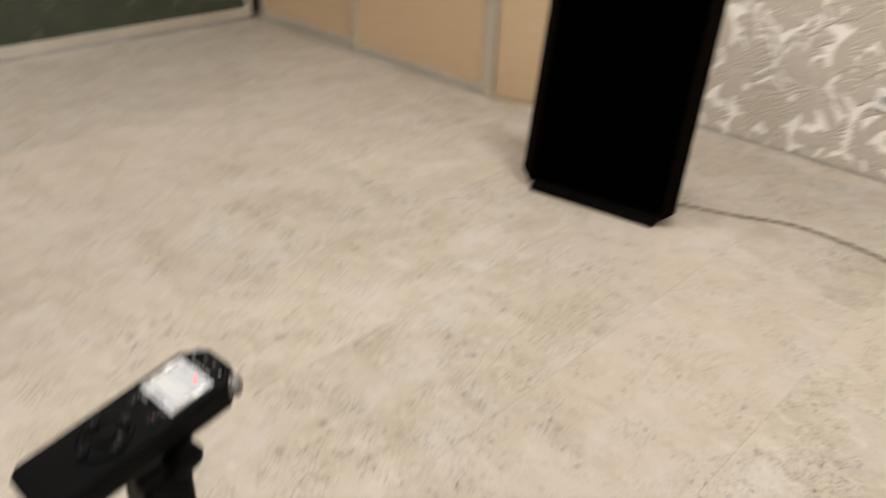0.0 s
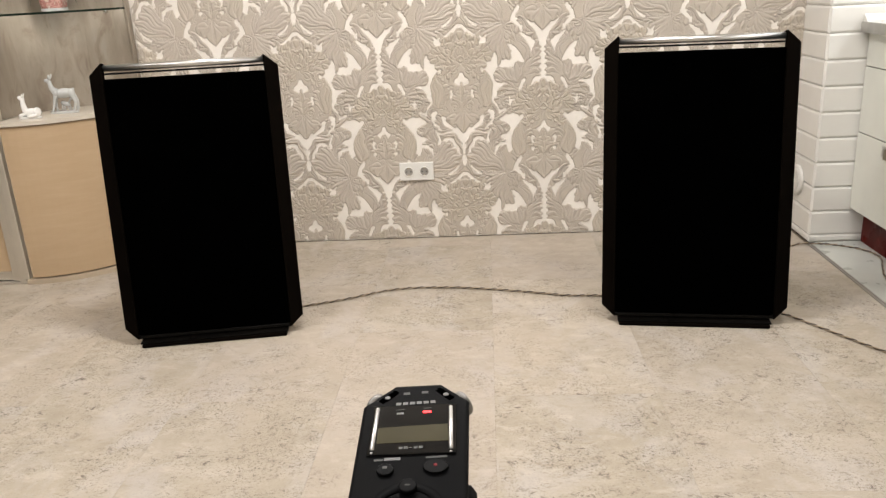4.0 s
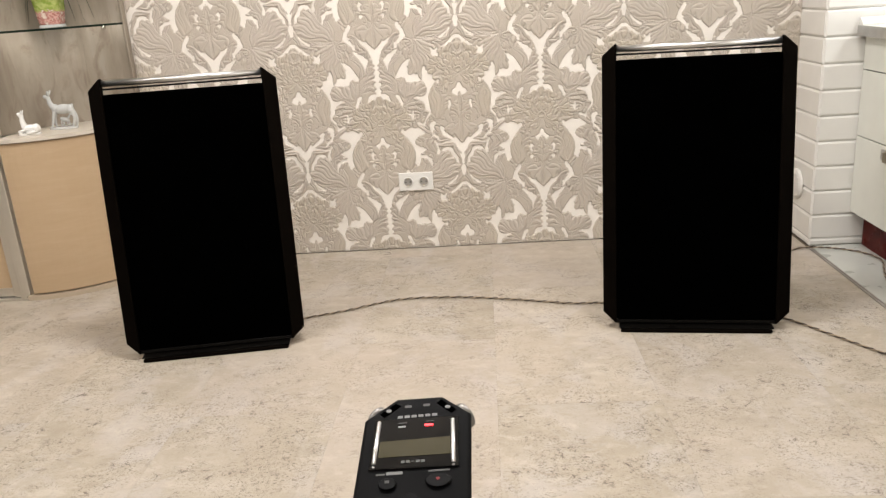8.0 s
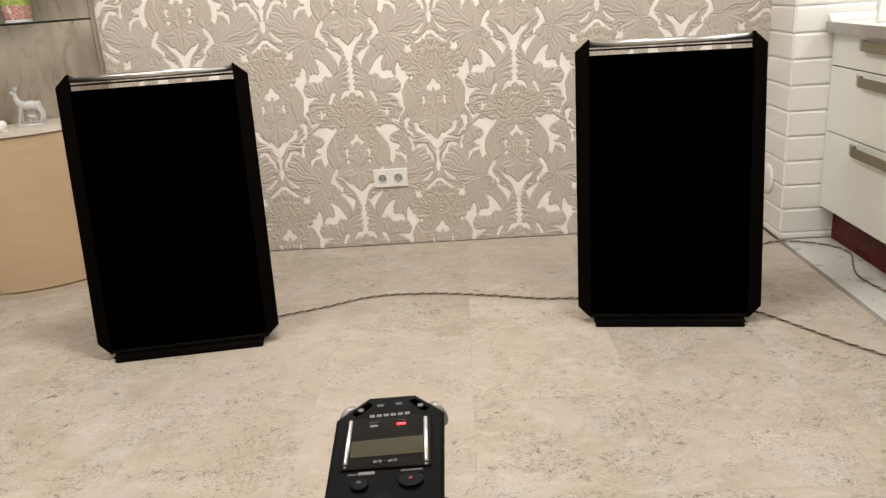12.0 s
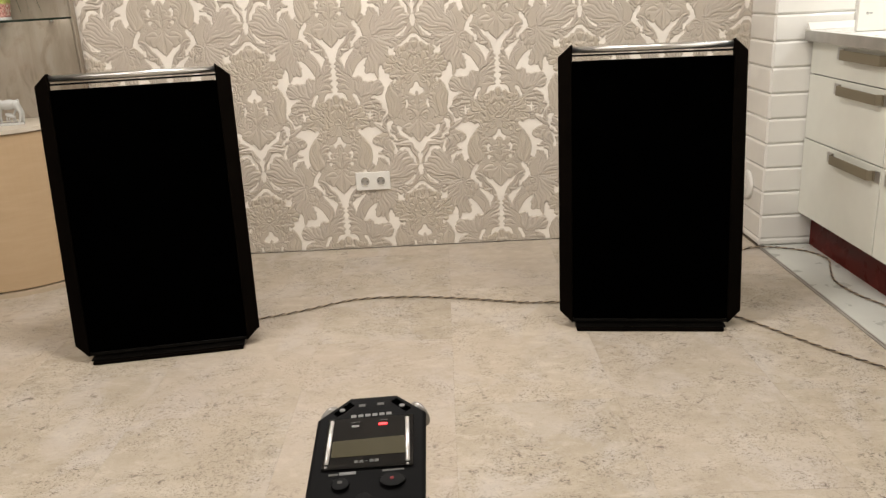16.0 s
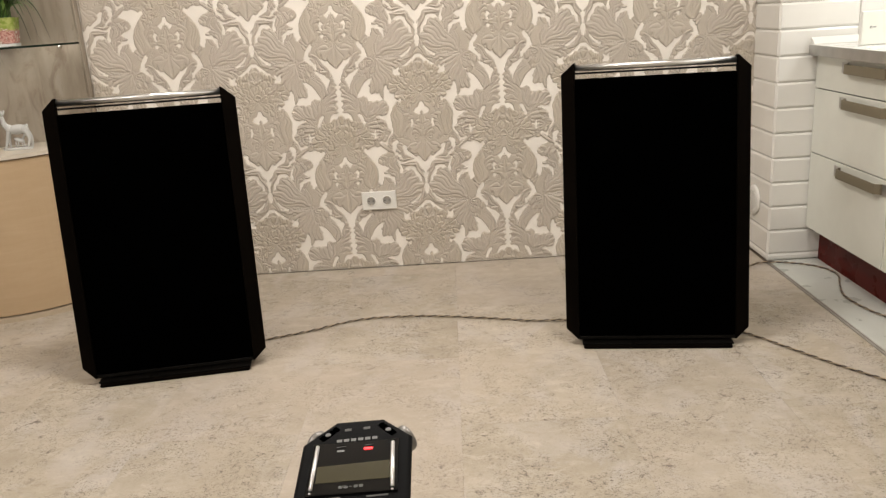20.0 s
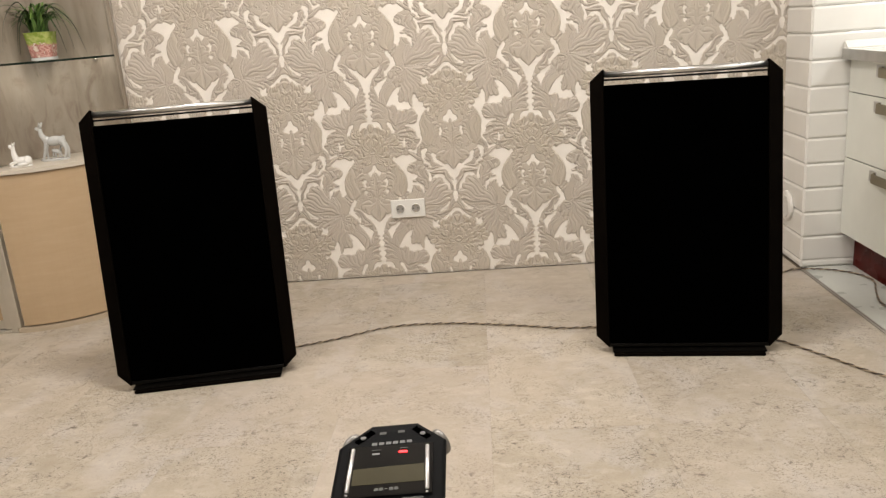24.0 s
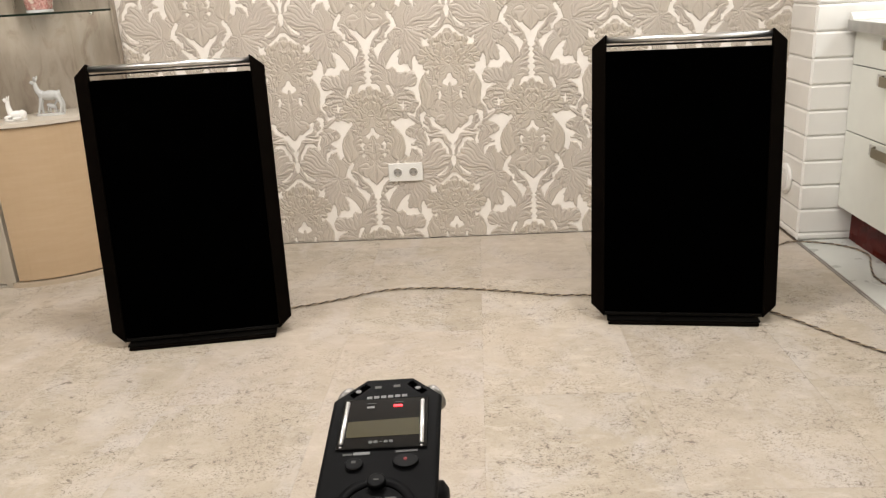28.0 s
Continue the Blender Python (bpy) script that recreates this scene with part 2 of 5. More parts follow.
GRILLE = painted("black_grille_cloth", (0.0003, 0.0003, 0.0003), 1.0, vary=0.3, grain=900, relief=0.2, spec=0.0)
BLACK_WOOD = painted("black_stained_board", (0.0026, 0.0018, 0.0012), 0.65, vary=0.25, relief=0.2, spec=0.015)
BLACK_GLOSS = painted("black_lacquer", (0.003, 0.0026, 0.0022), 0.3, vary=0.2, relief=0.05, spec=0.08)
FROST = painted("frosted_glass", (0.58, 0.65, 0.57), 0.3, vary=0.04, relief=0.02, coat=0.3)
GREEN_PANEL = painted("dark_green_panel", (0.035, 0.045, 0.028), 0.25, vary=0.2, relief=0.02, coat=0.2)
BROWN_PANEL = painted("dark_brown_panel", (0.09, 0.065, 0.05), 0.3, vary=0.2)
WHITE_PLASTIC = painted("white_plastic", (0.78, 0.765, 0.72), 0.3, vary=0.03, relief=0.04)
DARK_HOLE = painted("dark_hole", (0.03, 0.028, 0.026), 0.7)
BRASS = painted("contact_metal", (0.6, 0.52, 0.36), 0.3, metal=1.0)
PLINTH_BOARD = painted("beige_plinth_board", (0.50, 0.41, 0.30), 0.5, vary=0.08)
TOP_BOARD = painted("pale_laminate", (0.62, 0.56, 0.47), 0.4, vary=0.06)
PORCELAIN = painted("white_porcelain", (0.52, 0.525, 0.51), 0.06, vary=0.03, relief=0, coat=0.5)
BRIGHT_PORCELAIN = painted("bright_white_porcelain", (0.80, 0.79, 0.76), 0.08, vary=0.03, relief=0, coat=0.5)
GLASS = glass_material("clear_shelf_glass", (0.90, 0.96, 0.92))
GLASS_EDGE = painted("green_glass_edge", (0.010, 0.018, 0.012), 0.25, vary=0.2, relief=0, spec=0.15)
SOIL = painted("potting_soil", (0.05, 0.035, 0.025), 0.95, vary=0.4)
REC_BODY = painted("recorder_plastic", (0.0024, 0.0024, 0.0027), 0.5, vary=0.15, grain=1500, relief=0.2, spec=0.05)
REC_GLOSS = painted("recorder_window", (0.004, 0.004, 0.0045), 0.08, vary=0.1, relief=0, spec=0.45)
BUTTON = painted("satin_button", (0.003, 0.003, 0.0033), 0.32, vary=0.1, relief=0, spec=0.06)
LCD = painted("lcd_glass", (0.062, 0.056, 0.034), 0.1, vary=0.06, relief=0)
REC_DIM = painted("dim_grey_print", (0.055, 0.055, 0.052), 0.5, vary=0.05, relief=0)
REC_INK = painted("pale_grey_print", (0.17, 0.17, 0.17), 0.5, vary=0.05, relief=0)
# bright metal for the reflections imitated along the recorder window
EDGE_GLEAM = painted("window_edge_gleam", (0.92, 0.92, 0.92), 0.36, metal=1.0, vary=0.02, relief=0)
RED_INK = painted("red_print", (0.22, 0.012, 0.016), 0.4, vary=0.05, relief=0)
RED_LED = lit("record_lamp", (1.0, 0.04, 0.05), 3.0)
LAMP_GLOW = lit("lamp_diffuser", (1.0, 0.96, 0.93), 7.0)
CABLE_DARK = cable_material("brown_cable_sheath", (0.065, 0.045, 0.03))
CABLE_PALE = cable_material("pale_cable_sheath", (0.42, 0.33, 0.23))


def pot_material():
    m, nt, bs = nodes_of("floral_pot_glaze")
    sep = nt.nodes.new("ShaderNodeSeparateXYZ")
    link(nt, nt.nodes.new("ShaderNodeTexCoord").outputs["Object"], sep.inputs[0])
    petals = noise_node(nt, 42.0, 3, 0.5, None, None, 0.8)
    bloom = ramp(nt, petals, [(0.36, (0.66, 0.55, 0.46)), (0.46, (0.34, 0.12, 0.10)), (0.56, (0.62, 0.36, 0.31)), (0.66, (0.30, 0.10, 0.08)), (0.74, (0.60, 0.42, 0.35))])
    green = ramp(nt, petals, [(0.4, (0.23, 0.32, 0.05)), (0.65, (0.42, 0.46, 0.15))])
    edge = nt.nodes.new("ShaderNodeMath")
    edge.operation = "MULTIPLY_ADD"
    edge.inputs[1].default_value, edge.inputs[2].default_value = 0.05, 0.0
    link(nt, petals, edge.inputs[0])
    add = nt.nodes.new("ShaderNodeMath")
    link(nt, sep.outputs["Z"], add.inputs[0])
    link(nt, edge.outputs[0], add.inputs[1])
    link(nt, mix(nt, ramp(nt, add.outputs[0], [(0.094, (0.0,)), (0.102, (1.0,))]), bloom, green), bs.inputs["Base Color"])
    bs.inputs["Roughness"].default_value = 0.2
    return m


def foliage_material():
    m, nt, bs = nodes_of("spider_plant_leaf")
    rnd = nt.nodes.new("ShaderNodeObjectInfo").outputs["Random"]
    col = ramp(nt, rnd, [(0.0, (0.035, 0.085, 0.018)), (0.6, (0.075, 0.165, 0.035)), (1.0, (0.15, 0.25, 0.06))])
    col = mix(nt, ramp(nt, noise_node(nt, 30.0), [(0.4, (0.0,)), (0.7, (0.35,))]), col, (0.2, 0.3, 0.08))
    link(nt, col, bs.inputs["Base Color"])
    bs.inputs["Roughness"].default_value = 0.4
    return m


POT = pot_material()
FOLIAGE = foliage_material()
DARK_FOLIAGE = painted("dark_leaf", (0.028, 0.045, 0.018), 0.4, vary=0.3)


# ---- building helpers ----
def mesh_of(name, bm, material, smooth=False):
    me = bpy.data.meshes.new(name)
    bm.normal_update()
    bm.to_mesh(me)
    bm.free()
    me.materials.append(material)
    if smooth:
        for p in me.polygons:
            p.use_smooth = True
    return me


def part(name, bm, material, parent, label="", smooth=False):
    ob = new(name, mesh_of(name, bm, material, smooth))
    ob.parent = parent
    return tagged(ob, label)


def thing(name, m, label, category, group=""):
    ob = new(name)
    ob.empty_display_size = 0.05
    ob.matrix_world = m
    return tagged(ob, label, category, group)


def setting(name, bm, material, label="", category=""):
    return tagged(new(name, mesh_of(name, bm, material)), label, category, kind="structure")


def box(x0, x1, y0, y1, z0, z1, bevel=0.0, segs=2, bm=None):
    one = bmesh.new()
    bmesh.ops.create_cube(one, size=1)
    for v in one.verts:
        v.co = ((x0 + x1) / 2 + v.co.x * (x1 - x0), (y0 + y1) / 2 + v.co.y * (y1 - y0), (z0 + z1) / 2 + v.co.z * (z1 - z0))
    if bevel:
        bmesh.ops.bevel(one, geom=one.edges[:], offset=bevel, segments=segs, affect="EDGES", profile=0.5)
    if bm is None:
        return one
    me = bpy.data.meshes.new("tmp")
    one.to_mesh(me)
    one.free()
    bm.from_mesh(me)
    bpy.data.meshes.remove(me)
    return bm


def prism(outline, z0, z1, bevel=0.0, segs=2):
    """An upright prism over an outline in x and y, counter-clockwise."""
    bm = bmesh.new()
    low = [bm.verts.new((x, y, z0)) for x, y in outline]
    high = [bm.verts.new((x, y, z1)) for x, y in outline]
    bm.faces.new(low[::-1])
    bm.faces.new(high)
    for i in range(len(low)):
        j = (i + 1) % len(low)
        bm.faces.new((low[i], low[j], high[j], high[i]))
    if bevel:
        rim = [e for e in bm.edges if abs(e.verts[0].co.z - e.verts[1].co.z) < 1e-6]
        bmesh.ops.bevel(bm, geom=rim, offset=bevel, segments=segs, affect="EDGES", profile=0.5)
    return bm


def lathe(profile, steps=32, bm=None, ring=False):
    """A turned body about z from (radius, height) pairs; a ring is closed on itself instead of capped."""
    bm = bm or bmesh.new()
    rings = []
    for r, z in profile:
        rings.append([bm.verts.new((r * math.cos(2 * math.pi * k / steps), r * math.sin(2 * math.pi * k / steps), z)) for k in range(steps)])
    for a, b in zip(rings, rings[1:] + (rings[:1] if ring else [])):
        for k in range(steps):
            bm.faces.new((a[k], a[(k + 1) % steps], b[(k + 1) % steps], b[k]))
    if not ring:
        bm.faces.new(rings[0][::-1])
        bm.faces.new(rings[-1])
    return bm


def tube(points, radius, steps=8, bm=None, taper=None):
    """A round tube along points, of even radius or with one radius for each point."""
    bm = bm or bmesh.new()
    pts = [Vector(p) for p in points]
    rings, side = [], None
    for i, p in enumerate(pts):
        way = (pts[min(i + 1, len(pts) - 1)] - pts[max(i - 1, 0)]).normalized()
        if side is None:
            side = way.orthogonal().normalized()
        side = (side - way * side.dot(way)).normalized()
        up = way.cross(side)
        r = taper[i] if taper else radius
        rings.append([bm.verts.new(p + r * (math.cos(2 * math.pi * k / steps) * side + math.sin(2 * math.pi * k / steps) * up)) for k in range(steps)])
    for a, b in zip(rings, rings[1:]):
        for k in range(steps):
            bm.faces.new((a[k], a[(k + 1) % steps], b[(k + 1) % steps], b[k]))
    bm.faces.new(rings[0][::-1])
    bm.faces.new(rings[-1])
    return bm


def spline(knots, n):
    """Points on a smooth curve through the knots."""
    pts = [Vector(k) for k in knots]
    out = []
    for i in range(len(pts) - 1):
        p0, p1, p2, p3 = pts[max(i - 1, 0)], pts[i], pts[i + 1], pts[min(i + 2, len(pts) - 1)]
        for k in range(n):
            u = k / n
            out.append(0.5 * (2 * p1 + (p2 - p0) * u + (2 * p0 - 5 * p1 + 4 * p2 - p3) * u * u + (3 * p1 - p0 - 3 * p2 + p3) * u ** 3))
    out.append(pts[-1])
    return out


def turned(bm, m):
    bm.transform(m)
    return bm


# ---- the room ----
WALL_Y, WEST_X, EAST_X, SOUTH_Y = 3.80, -3.44, 2.45, -2.30
COLUMN_X, COLUMN_Y = 1.698, 3.556
SILL_X = 1.686

setting("wall_north", box(WEST_X - 0.75, EAST_X + 0.15, WALL_Y, WALL_Y + 0.15, 0, CEILING), PAPER, "cream wall with raised damask wallpaper", "wall")
wall_north = bpy.data.objects["wall_north"]
setting("wall_west", box(WEST_X - 0.75, WEST_X - 0.60, SOUTH_Y, WALL_Y, 0, CEILING), PLASTER, "plain white plaster wall behind the green wardrobe", "wall")
setting("wall_south", box(WEST_X - 0.75, EAST_X + 0.15, SOUTH_Y - 0.15, SOUTH_Y, 0, CEILING), PLASTER, "plain white plaster wall", "wall")
setting("wall_east", box(EAST_X, EAST_X + 0.15, SOUTH_Y, WALL_Y, 0, CEILING), PLASTER, "plain white plaster wall behind the kitchen", "wall")
setting("ceiling", box(WEST_X - 0.75, EAST_X + 0.15, SOUTH_Y - 0.15, WALL_Y + 0.15, CEILING, CEILING + 0.12), CEIL, "plain white ceiling", "ceiling")
floor = setting("floor", box(WEST_X - 0.75, EAST_X + 0.15, SOUTH_Y - 0.15, WALL_Y + 0.15, -0.12, -0.004), SUBFLOOR, "beige travertine-look vinyl tile floor", "floor")
wall_tiled = setting("wall_tiled", box(COLUMN_X + 0.008, EAST_X, COLUMN_Y + 0.008, WALL_Y, 0, CEILING), GROUT, "wall end clad in white bevelled tiles", "wall")
setting("kitchen_floor", box(SILL_X + 0.0195, EAST_X, SOUTH_Y, COLUMN_Y, -0.004, 0.001), KITCHEN_FLOOR, "pale grey kitchen floor along the units", "floor")
threshold = setting("threshold_trim", box(SILL_X + 0.004, SILL_X + 0.010, SOUTH_Y, COLUMN_Y - 0.012, -0.004, 0.004, 0.002), THRESHOLD, "thin dull grey metal threshold strip", "trim")
part("threshold_lip", box(SILL_X + 0.0145, SILL_X + 0.0195, SOUTH_Y, COLUMN_Y - 0.012, -0.004, 0.003, 0.001), THRESHOLD, threshold)

# unseen fixtures added at all six lamps, the fill lamps too
for lx, ly, watts in LAMPS:
    fixture = thing("ceiling_light", pose(lx, ly, CEILING - 0.03), "unseen round white flush ceiling light, lit", "light", "ceiling lights")
    part("ring", lathe([(0.262, 0.0), (0.29, 0.004), (0.295, 0.03), (0.262, 0.03)], 32, None, True), WHITE_PLASTIC, fixture)
    part("diffuser", lathe([(0.26, 0.004), (0.26, 0.02)], 32), LAMP_GLOW, fixture)


# ---- damask relief on the north wall ----
UNIT_W, UNIT_H = 0.3445, 0.6268
STEP = UNIT_W / 138.0
TALL = UNIT_H / STEP
FINE = 0.5
RELIEF = 0.0064
field_y, field_x = np.mgrid[0:TALL + 0.01:FINE, 0:138.01:FINE]
raised = np.full(field_x.shape, 9.0)
height = np.full(field_x.shape, 0.45)
tinted = np.full(field_x.shape, 0.4)
# hand-drawn unevenness of the ornament
turn = 2 * math.pi / TALL
sway_x = np.sin(7 * turn * field_y + 0.11 * field_x) + 0.6 * np.sin(17 * turn * field_y - 0.23 * field_x + 1.0)
sway_y = np.sin(5 * turn * field_y - 0.16 * field_x + 2.0) + 0.6 * np.sin(13 * turn * field_y + 0.27 * field_x)


def copies(points, reach):
    """The mirrored and neighbouring copies of an ornament, each with the part of the repeat that it touches."""
    points = np.array(points, float)
    for flip, x_off in ((1, 0), (-1, 0), (-1, 276)):
        for y_off in (-TALL, 0, TALL):
            q = points * (flip, 1) + (x_off, y_off)
            low, high = q.min(0) - reach, q.max(0) + reach
            i0, i1 = int(max(0, low[1] / FINE)), int(min(field_x.shape[0], high[1] / FINE + 1))
            j0, j1 = int(max(0, low[0] / FINE)), int(min(field_x.shape[1], high[0] / FINE + 1))
            if i1 > i0 and j1 > j0:
                yield q, flip, (slice(i0, i1), slice(j0, j1))


def stamp(spine, reach, shape, tint):
    """Presses one ornament into the repeat; later ones lie on top and leave a groove round themselves."""
    for q, flip, area in copies(spine, reach):
        px, py = field_x[area] + sway_x[area], field_y[area] + sway_y[area]
        way = np.gradient(q, axis=0)
        gap_len = np.hypot(way[:, 0], way[:, 1])
        near = np.argmin((px[..., None] - q[:, 0]) ** 2 + (py[..., None] - q[:, 1]) ** 2, axis=2)
        dx, dy, g = px - q[near, 0], py - q[near, 1], gap_len[near]
        along = near + (dx * way[near, 0] + dy * way[near, 1]) / g ** 2
        across = (dx * way[near, 1] - dy * way[near, 0]) / g
        inside, relief = shape(along / (len(q) - 1), across * flip, gap_len.sum())
        hit = inside > 0
        s = np.clip(along / (len(q) - 1), 0, 1)
        groove = np.clip(-inside / 1.5 + 1.2 * np.clip(0.35 - s, 0, 1), 0.08, 1.0)
        height[area] = np.where(hit, relief, height[area] * groove)
        tinted[area] = np.where(hit, tint, tinted[area])


def outline_depth(q, px, py):
    """How deep places lie inside a closed outline (negative: outside it)."""
    away, odd = np.full(px.shape, 99.0), np.zeros(px.shape, bool)
    for (ax, ay), (bx, by) in zip(q, np.roll(q, -1, axis=0)):
        ex, ey = bx - ax, by - ay
        u = np.clip(((px - ax) * ex + (py - ay) * ey) / (ex * ex + ey * ey + 1e-9), 0, 1)
        away = np.minimum(away, np.hypot(px - ax - u * ex, py - ay - u * ey))
        if abs(ey) > 1e-9:
            odd ^= ((ay > py) != (by > py)) & (px < ax + (py - ay) * ex / ey)
    return np.where(odd, away, -away)


def plate(tint, corners):
    """A flat leaf with a lobed outline and a groove round it."""
    loop = list(corners) + [corners[0]]
    soft = [(p.x, p.y) for p in spline([(x, y, 0) for x, y in loop], 3)]
    for q, flip, area in copies(soft, 5):
        deep = outline_depth(q, field_x[area], field_y[area])
        groove = np.clip(-deep / 1.5, 0.08, 1.0)
        height[area] = np.where(deep > 0, 0.52 + 0.3 * np.clip(deep / 2.5, 0, 1), height[area] * groove)
        tinted[area] = np.where(deep > 0, tint, tinted[area])


def score(width, corners):
    """A vein pressed into a leaf."""
    curve = [(p.x, p.y) for p in spline([(x, y, 0) for x, y in corners], 20)]
    for q, flip, area in copies(curve, width + 3):
        px, py = field_x[area], field_y[area]
        away = np.sqrt(((px[..., None] - q[:, 0]) ** 2 + (py[..., None] - q[:, 1]) ** 2).min(axis=2))
        height[area] *= 1 - 0.45 * np.exp(-(away / width) ** 2)


def palm(x0, y0, tint, *tips):
    """A broad flat leaf with rounded lobes round its border and fine veins from its root."""
    ends = [np.array(p, float) for p in zip(tips[::2], tips[1::2])]
    root = np.array((x0, y0), float)
    corners, dips = [tuple(root)], []
    for k, tip in enumerate(ends):
        along = ends[min(k + 1, len(ends) - 1)] - ends[max(k - 1, 0)]
        step = along / max(1e-6, np.hypot(*along)) * np.hypot(*along) * 0.14
        corners += [tuple(tip - step), tuple(tip + (tip - root) * 0.05), tuple(tip + step)]
        if k + 1 < len(ends):
            dip = root + ((tip + ends[k + 1]) / 2 - root) * 0.84
            corners.append(tuple(dip))
            dips.append(dip)
    plate(tint, corners)
    for k, dip in enumerate(dips):
        score(1.0, [tuple(root + (dip - root) * u + np.array((0.8, -0.6)) * 9 * u * (1 - u)) for u in ((0.12, 0.5, 1.0) if k % 2 else (0.5, 0.75, 1.0))])
    for k, tip in enumerate(ends):
        score(0.7, [tuple(root + (tip - root) * u) for u in (0.55, 0.75, 0.92)])


def gap(*flat):
    """Bare ground inside a closed outline."""
    corners = list(zip(flat[::2], flat[1::2]))
    for q, flip, area in copies(corners, 6):
        px, py = field_x[area], field_y[area]
        raised[area] = np.minimum(raised[area], -outline_depth(q, px, py) - 0.2)


def cut(width, *flat):
    """A narrow channel of bare ground along a curve."""
    curve = [(p.x, p.y) for p in spline([(x, y, 0) for x, y in zip(flat[::2], flat[1::2])], 6)]
    for q, flip, area in copies(curve, width + 6):
        px, py = field_x[area], field_y[area]
        away = np.sqrt(((px[..., None] - q[:, 0]) ** 2 + (py[..., None] - q[:, 1]) ** 2).min(axis=2))
        raised[area] = np.minimum(raised[area], away - width / 2)


def hooked(x0, y0, x1, y1, bulge, n=20):
    """A curve that leaves its root nearly straight and turns over at its tip."""
    p, q = np.array((x0, y0), float), np.array((x1, y1), float)
    way = q - p
    side = np.array((-way[1], way[0])) / np.hypot(*way)
    a, b = p + way * 0.45 + side * bulge * 0.9, q - way * 0.12 + side * bulge * 1.7
    t = np.linspace(0, 1, n)[:, None]
    return (1 - t) ** 3 * p + 3 * t * (1 - t) ** 2 * a + 3 * t * t * (1 - t) * b + t ** 3 * q


def finger(x0, y0, x1, y1, bulge, width, tint):
    """One lobe of an acanthus leaf: flat, rising to a rounded tip, with one fine vein in its outer half."""
    def shape(s, u, length):
        c = np.clip(s, 0, 1)
        half = width * (0.25 + 0.75 * np.clip(c * 1.3, 0, 1) ** 1.4)
        half = half * np.sqrt(np.clip(1 - np.clip((c - 0.78) / 0.22, 0, 1) ** 2.2, 0, 1))
        edge = np.minimum(half - np.abs(u), (s * length + 2.0) * 0.8)
        v = u / np.maximum(half, 0.4)
        outer = np.clip((c - 0.25) / 0.5, 0, 1)
        vein = np.exp(-((v - 0.25) / 0.20) ** 2) * outer * np.clip((0.95 - c) / 0.1, 0, 1)
        roll = 1 - np.clip(np.abs(v), 0, 1) ** 4
        return edge, 0.50 + 0.34 * outer * roll - 0.26 * vein - 0.06 * c * v
    stamp(hooked(x0, y0, x1, y1, bulge), width + 4, shape, tint)


def fan(x0, y0, width, bulge, tint, *tips, tiers=2):
    """A leaf of several lobes that spread from one root, with shorter lobes lying over the longer ones."""
    ends = list(zip(tips[::2], tips[1::2]))
    middle = (len(ends) - 1) / 2
    for k in sorted(range(len(ends)), key=lambda k: -abs(k - middle)):
        lean = (k - middle) / max(1, len(ends) - 1) * 2
        finger(x0, y0, ends[k][0], ends[k][1], bulge * (lean + 0.35), width, tint)
    for tier in range(1, tiers):
        share = 1 - 0.34 * tier
        for k in range(len(ends) - 1):
            (ax, ay), (bx, by) = ends[k], ends[k + 1]
            lean = (k + 0.5 - middle) / max(1, len(ends) - 1) * 2
            wave = share * (0.94 + 0.12 * ((k * 5 + tier * 3) % 4) / 3)
            tx, ty = x0 + ((ax + bx) / 2 - x0) * wave, y0 + ((ay + by) / 2 - y0) * wave
            finger(x0, y0, tx, ty, bulge * (lean - 0.3) * share, width * (0.55 + 0.4 * share), tint)


def ribbon(points, width, taper, tint):
    """A tapering band with a groove along its middle and rolled borders."""
    def shape(s, u, length):
        c = np.clip(s, 0, 1)
        half = width * (1 - (1 - taper) * c) * np.sqrt(np.clip(1 - (2 * c - 1) ** 10, 0, 1))
        edge = np.minimum(half - np.abs(u), np.minimum((s + 0.02), (1.02 - s)) * length)
        v = np.abs(u) / np.maximum(half, 0.3)
        fold = 0.5 + 0.5 * np.cos(np.pi * v * (2.0 if width < 7 else 5.0) + np.pi)
        return edge, (0.55 + 0.45 * fold) * np.clip(edge / 1.8, 0, 1) ** 0.6
    stamp(points, width + 4, shape, tint)


def stroke(width, taper, tint, *flat):
    knots = [(x, y, 0) for x, y in zip(flat[::2], flat[1::2])]
    ribbon([(p.x, p.y) for p in spline(knots, 9)], width, taper, tint)


def curl(x, y, radius, first, turn, width, tint):
    """A small rolled scroll."""
    pts = []
    for k in range(22):
        a, r = radians(first + turn * k / 21), radius * (1.0 - 0.5 * k / 21)
        pts.append((x + r * math.cos(a), y - r * math.sin(a)))
    ribbon(pts, width, 0.8, tint)


